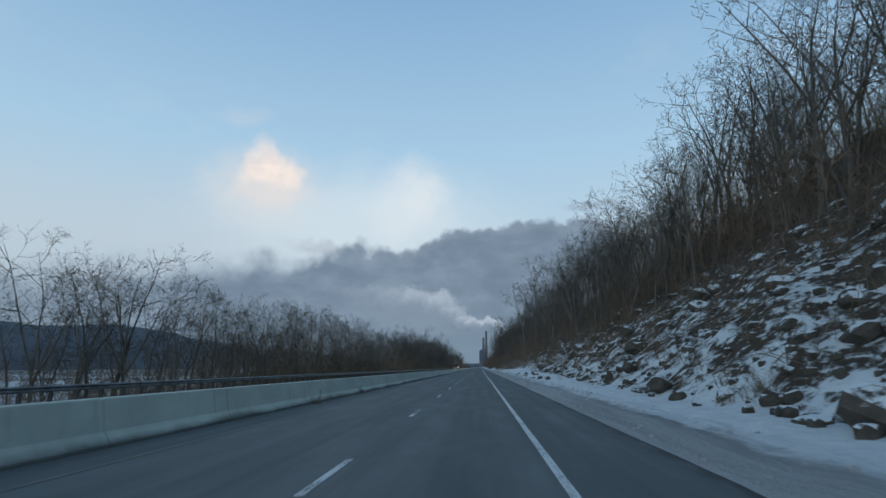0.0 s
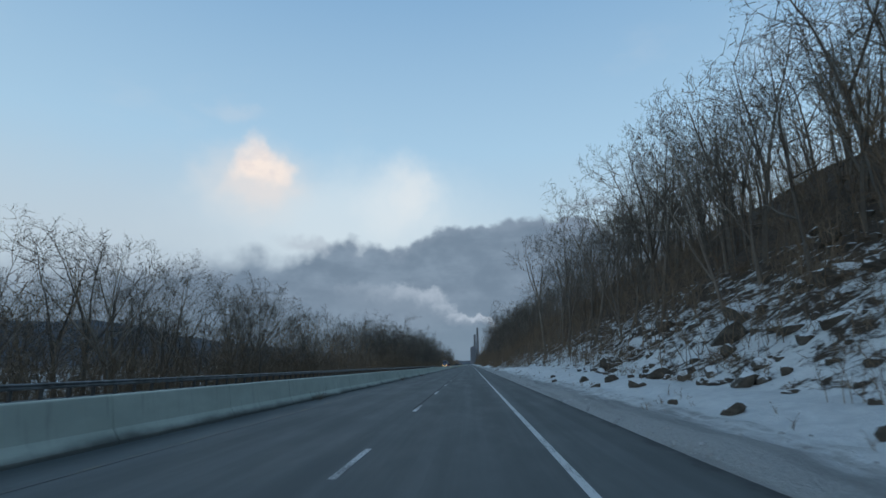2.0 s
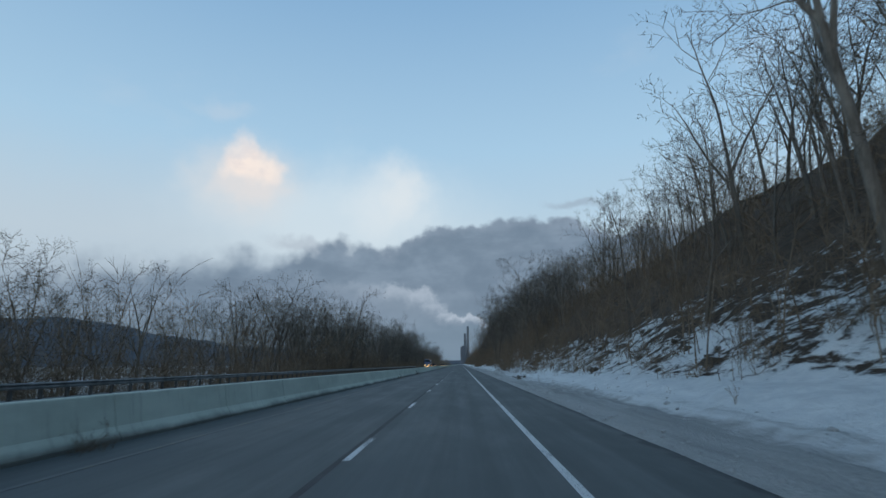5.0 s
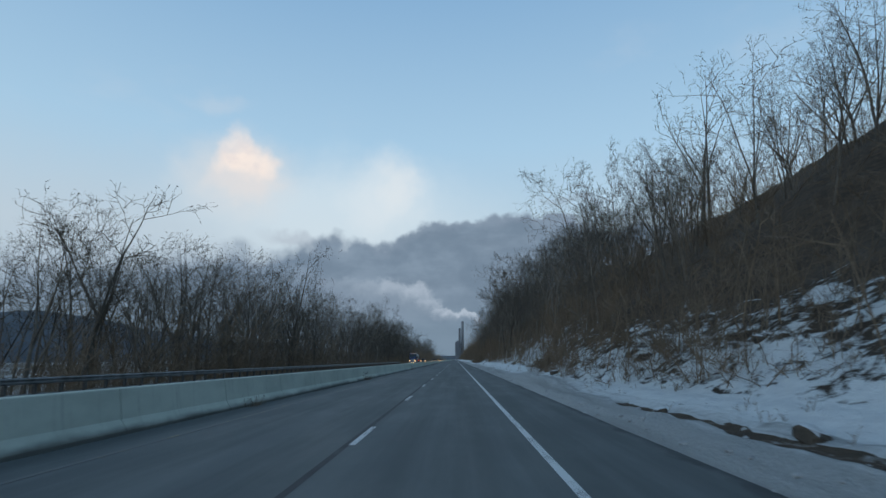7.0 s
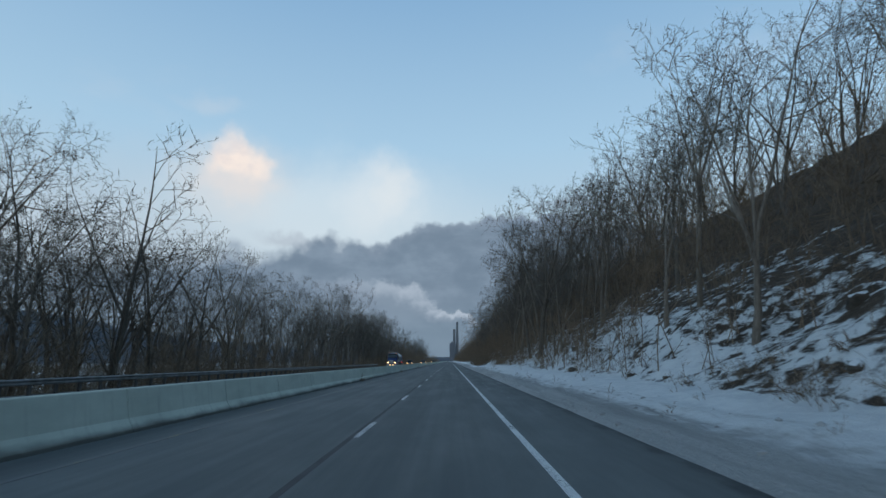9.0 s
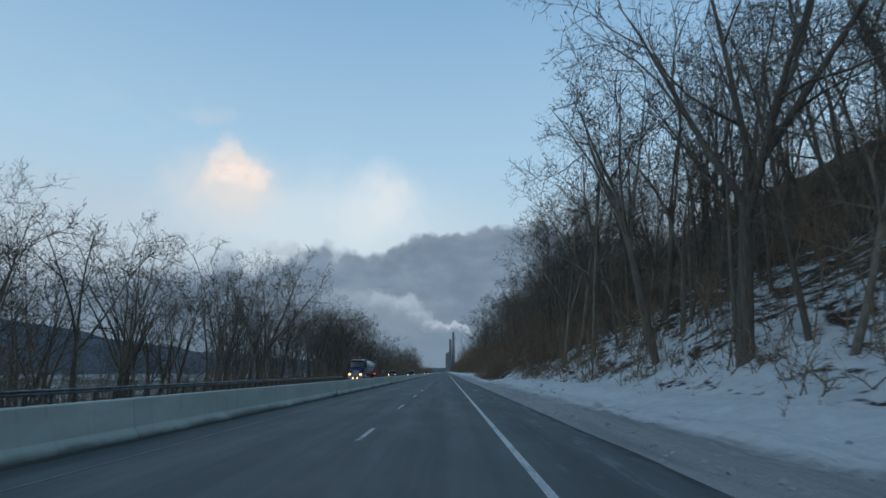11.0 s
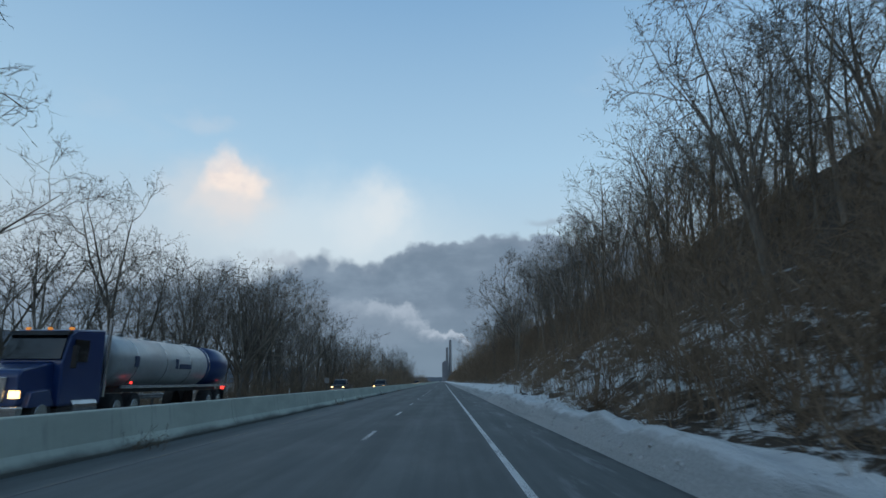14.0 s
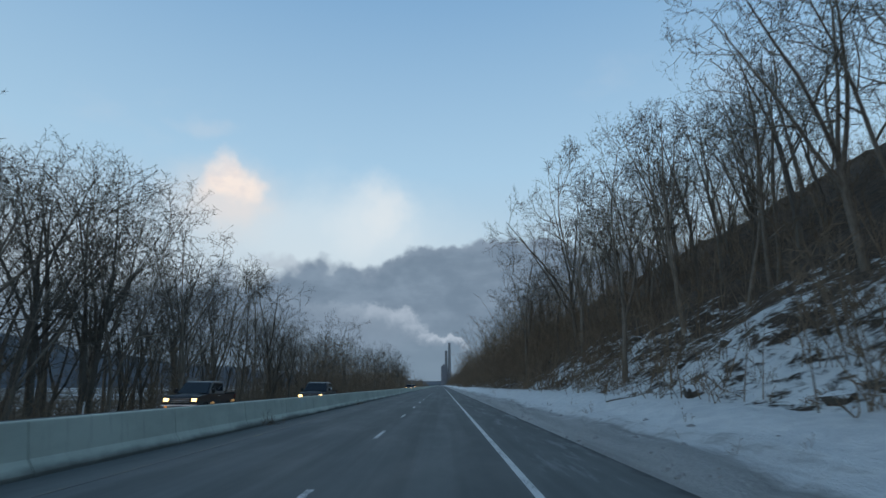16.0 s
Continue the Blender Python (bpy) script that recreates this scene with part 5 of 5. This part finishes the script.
def tanker(x, y):
    """Bonneted tractor with a tank trailer, nose at -y."""
    root = tagged(new("tanker_lorry"), "blue lorry towing a silver and blue tank trailer", "lorry")
    root.matrix_basis = Matrix.LocRotScale((x, y, 0), None, (1.0, 1.0, 1.22))
    part("bonnet", prism(bmesh.new(), [(0.0, 0.75), (0.05, 1.55), (0.2, 1.7), (1.7, 1.95), (1.7, 0.75)], -0.95, 0.95, 0.12, 0.06), BLUE_PAINT, root)
    cab = part("cab", prism(bmesh.new(), [(1.65, 0.7), (1.65, 1.9), (2.0, 2.75), (2.3, 2.9), (4.0, 3.0), (4.05, 0.7)], -1.18, 1.18, 0.1, 0.06), BLUE_PAINT, root)
    part("windscreen", prism(bmesh.new(), [(1.66, 2.0), (1.96, 2.72), (1.90, 2.74), (1.60, 2.02)], -1.05, 1.05, 0.06, 0), GLASS, cab)
    part("visor", prism(bmesh.new(), [(1.72, 2.70), (1.95, 2.84), (2.1, 2.84), (2.0, 2.74)], -1.06, 1.06, 0, 0), BLACK, cab)
    for i in (0, 2, 4):
        part("roof_lamp", box(bmesh.new(), -0.8 + 0.4 * i - 0.06, -0.8 + 0.4 * i + 0.06, 2.3, 2.42, 2.9, 2.97, 0.01), AMBER, cab)
    for s in (-1, 1):
        part("side_window", box(bmesh.new(), s * 1.15 - 0.02, s * 1.15 + 0.02, 2.15, 2.95, 1.95, 2.6), GLASS, cab)
        part("mirror", box(bmesh.new(), s * 1.42 - 0.09, s * 1.42 + 0.09, 1.75, 1.85, 1.75, 2.4, 0.02), BLACK, cab)
        part("mudguard", prism(bmesh.new(), [(0.25, 0.7), (0.4, 1.12), (1.2, 1.18), (1.6, 0.7)], s * 0.92 - 0.22, s * 0.92 + 0.22, 0, 0.04), BLUE_PAINT, root)
        part("headlight", box(bmesh.new(), s * 0.86 - 0.16, s * 0.86 + 0.16, -0.05, 0.05, 0.95, 1.15, 0.02), HEADLIGHT, root, "lit warm headlight")
        part("fog_lamp", box(bmesh.new(), s * 0.35 - 0.1, s * 0.35 + 0.1, -0.22, -0.17, 0.52, 0.64, 0.01), HEADLIGHT, root)
        rod(bm := bmesh.new(), (s * 1.1, 4.25, 0.9), (s * 1.1, 4.25, 3.4), 0.08, 0.08, 12)
        part("exhaust_pipe", bm, CHROME, root)
        rod(bm := bmesh.new(), (s * 1.0, 2.3, 0.62), (s * 1.0, 3.7, 0.62), 0.3, 0.3, 16)
        part("fuel_tank", bm, CHROME, root)
    part("grille", box(bmesh.new(), -0.55, 0.55, -0.05, 0.05, 0.85, 1.5, 0.02), CHROME, root)
    part("bumper", box(bmesh.new(), -1.15, 1.15, -0.17, 0.1, 0.4, 0.75, 0.05), CHROME, root)
    part("chassis", box(bmesh.new(), -0.45, 0.45, 0.3, 7.2, 0.6, 0.95), BLACK, root)
    part("trailer_frame", box(bmesh.new(), -0.5, 0.5, 5.0, 16.6, 1.0, 1.2), BLACK, root)

    def shell(name, y0, y1, mat, caps):
        bm = bmesh.new()
        rings = [(y0, 0.86), (y0 + 0.12, 0.97), (y0 + 0.3, 1.0)] if caps[0] else [(y0, 1.0)]
        rings += [(y1 - 0.3, 1.0), (y1 - 0.12, 0.97), (y1, 0.86)] if caps[1] else [(y1, 1.0)]
        vs = []
        for yy, k in rings:
            vs.append([bm.verts.new((1.2 * k * cos(a * pi / 16), yy, 2.05 + 0.92 * k * sin(a * pi / 16))) for a in range(32)])
        for p, q in zip(vs, vs[1:]):
            for a in range(32):
                bm.faces.new((p[a], p[(a + 1) % 32], q[(a + 1) % 32], q[a]))
        bm.faces.new(vs[0])
        bm.faces.new(vs[-1][::-1])
        bmesh.ops.recalc_face_normals(bm, faces=bm.faces)
        return part(name, bm, mat, root, smooth=True)

    shell("tank", 4.7, 13.6, SILVER, (True, False))
    shell("tank_tail", 13.62, 16.8, BLUE_PAINT, (False, True))
    for s in (-1, 1):
        for y0, y1 in ((6.15, 6.5), (9.9, 10.15), (10.3, 11.6)):
            part("writing_bar", box(bmesh.new(), s * 1.185 - 0.03, s * 1.185 + 0.03, y0, y1, 1.88, 2.26 if y1 - y0 < 1 else 2.08, 0.01), WRITING, root, "dark unreadable lettering")
    for yy in (6.4, 9.0, 11.6, 13.9):
        band = bmesh.new()
        bmesh.ops.create_cone(band, cap_ends=False, segments=32, radius1=1, radius2=1, depth=0.07, matrix=Matrix.Translation((0, yy, 2.05)) @ Matrix.Diagonal((1.212, 1, 0.932, 1)) @ Matrix.Rotation(pi / 2, 4, "X"))
        part("tank_band", band, CHROME, root)
    for yy in (6.6, 8.8, 11.0, 13.2):
        rod(bm := bmesh.new(), (0, yy, 2.93), (0, yy, 3.05), 0.28, 0.26, 16)
        part("manhole", bm, CHROME, root)
    for s in (-1, 1):
        part("tail_lamp", box(bmesh.new(), s * 0.95 - 0.1, s * 0.95 + 0.1, 16.62, 16.7, 1.02, 1.16), REDLIGHT, root)
        part("side_lamp", box(bmesh.new(), s * 1.12 - 0.03, s * 1.12 + 0.03, 6.1, 6.2, 1.3, 1.38), REDLIGHT, root)
        part("side_rail", box(bmesh.new(), s * 1.1 - 0.04, s * 1.1 + 0.04, 5.4, 16.6, 1.15, 1.25), CHROME, root)
        wheel(root, s * 0.98, 0.95, 0.5, 0.3)
        for wy in (5.2, 6.5, 14.2, 15.5):
            wheel(root, s * 0.92, wy, 0.5, 0.55)
        part("mud_flap", box(bmesh.new(), s * 0.92 - 0.3, s * 0.92 + 0.3, 16.2, 16.23, 0.25, 1.0), BLACK, root)
    return root


tanker(-13.9, 350.0)
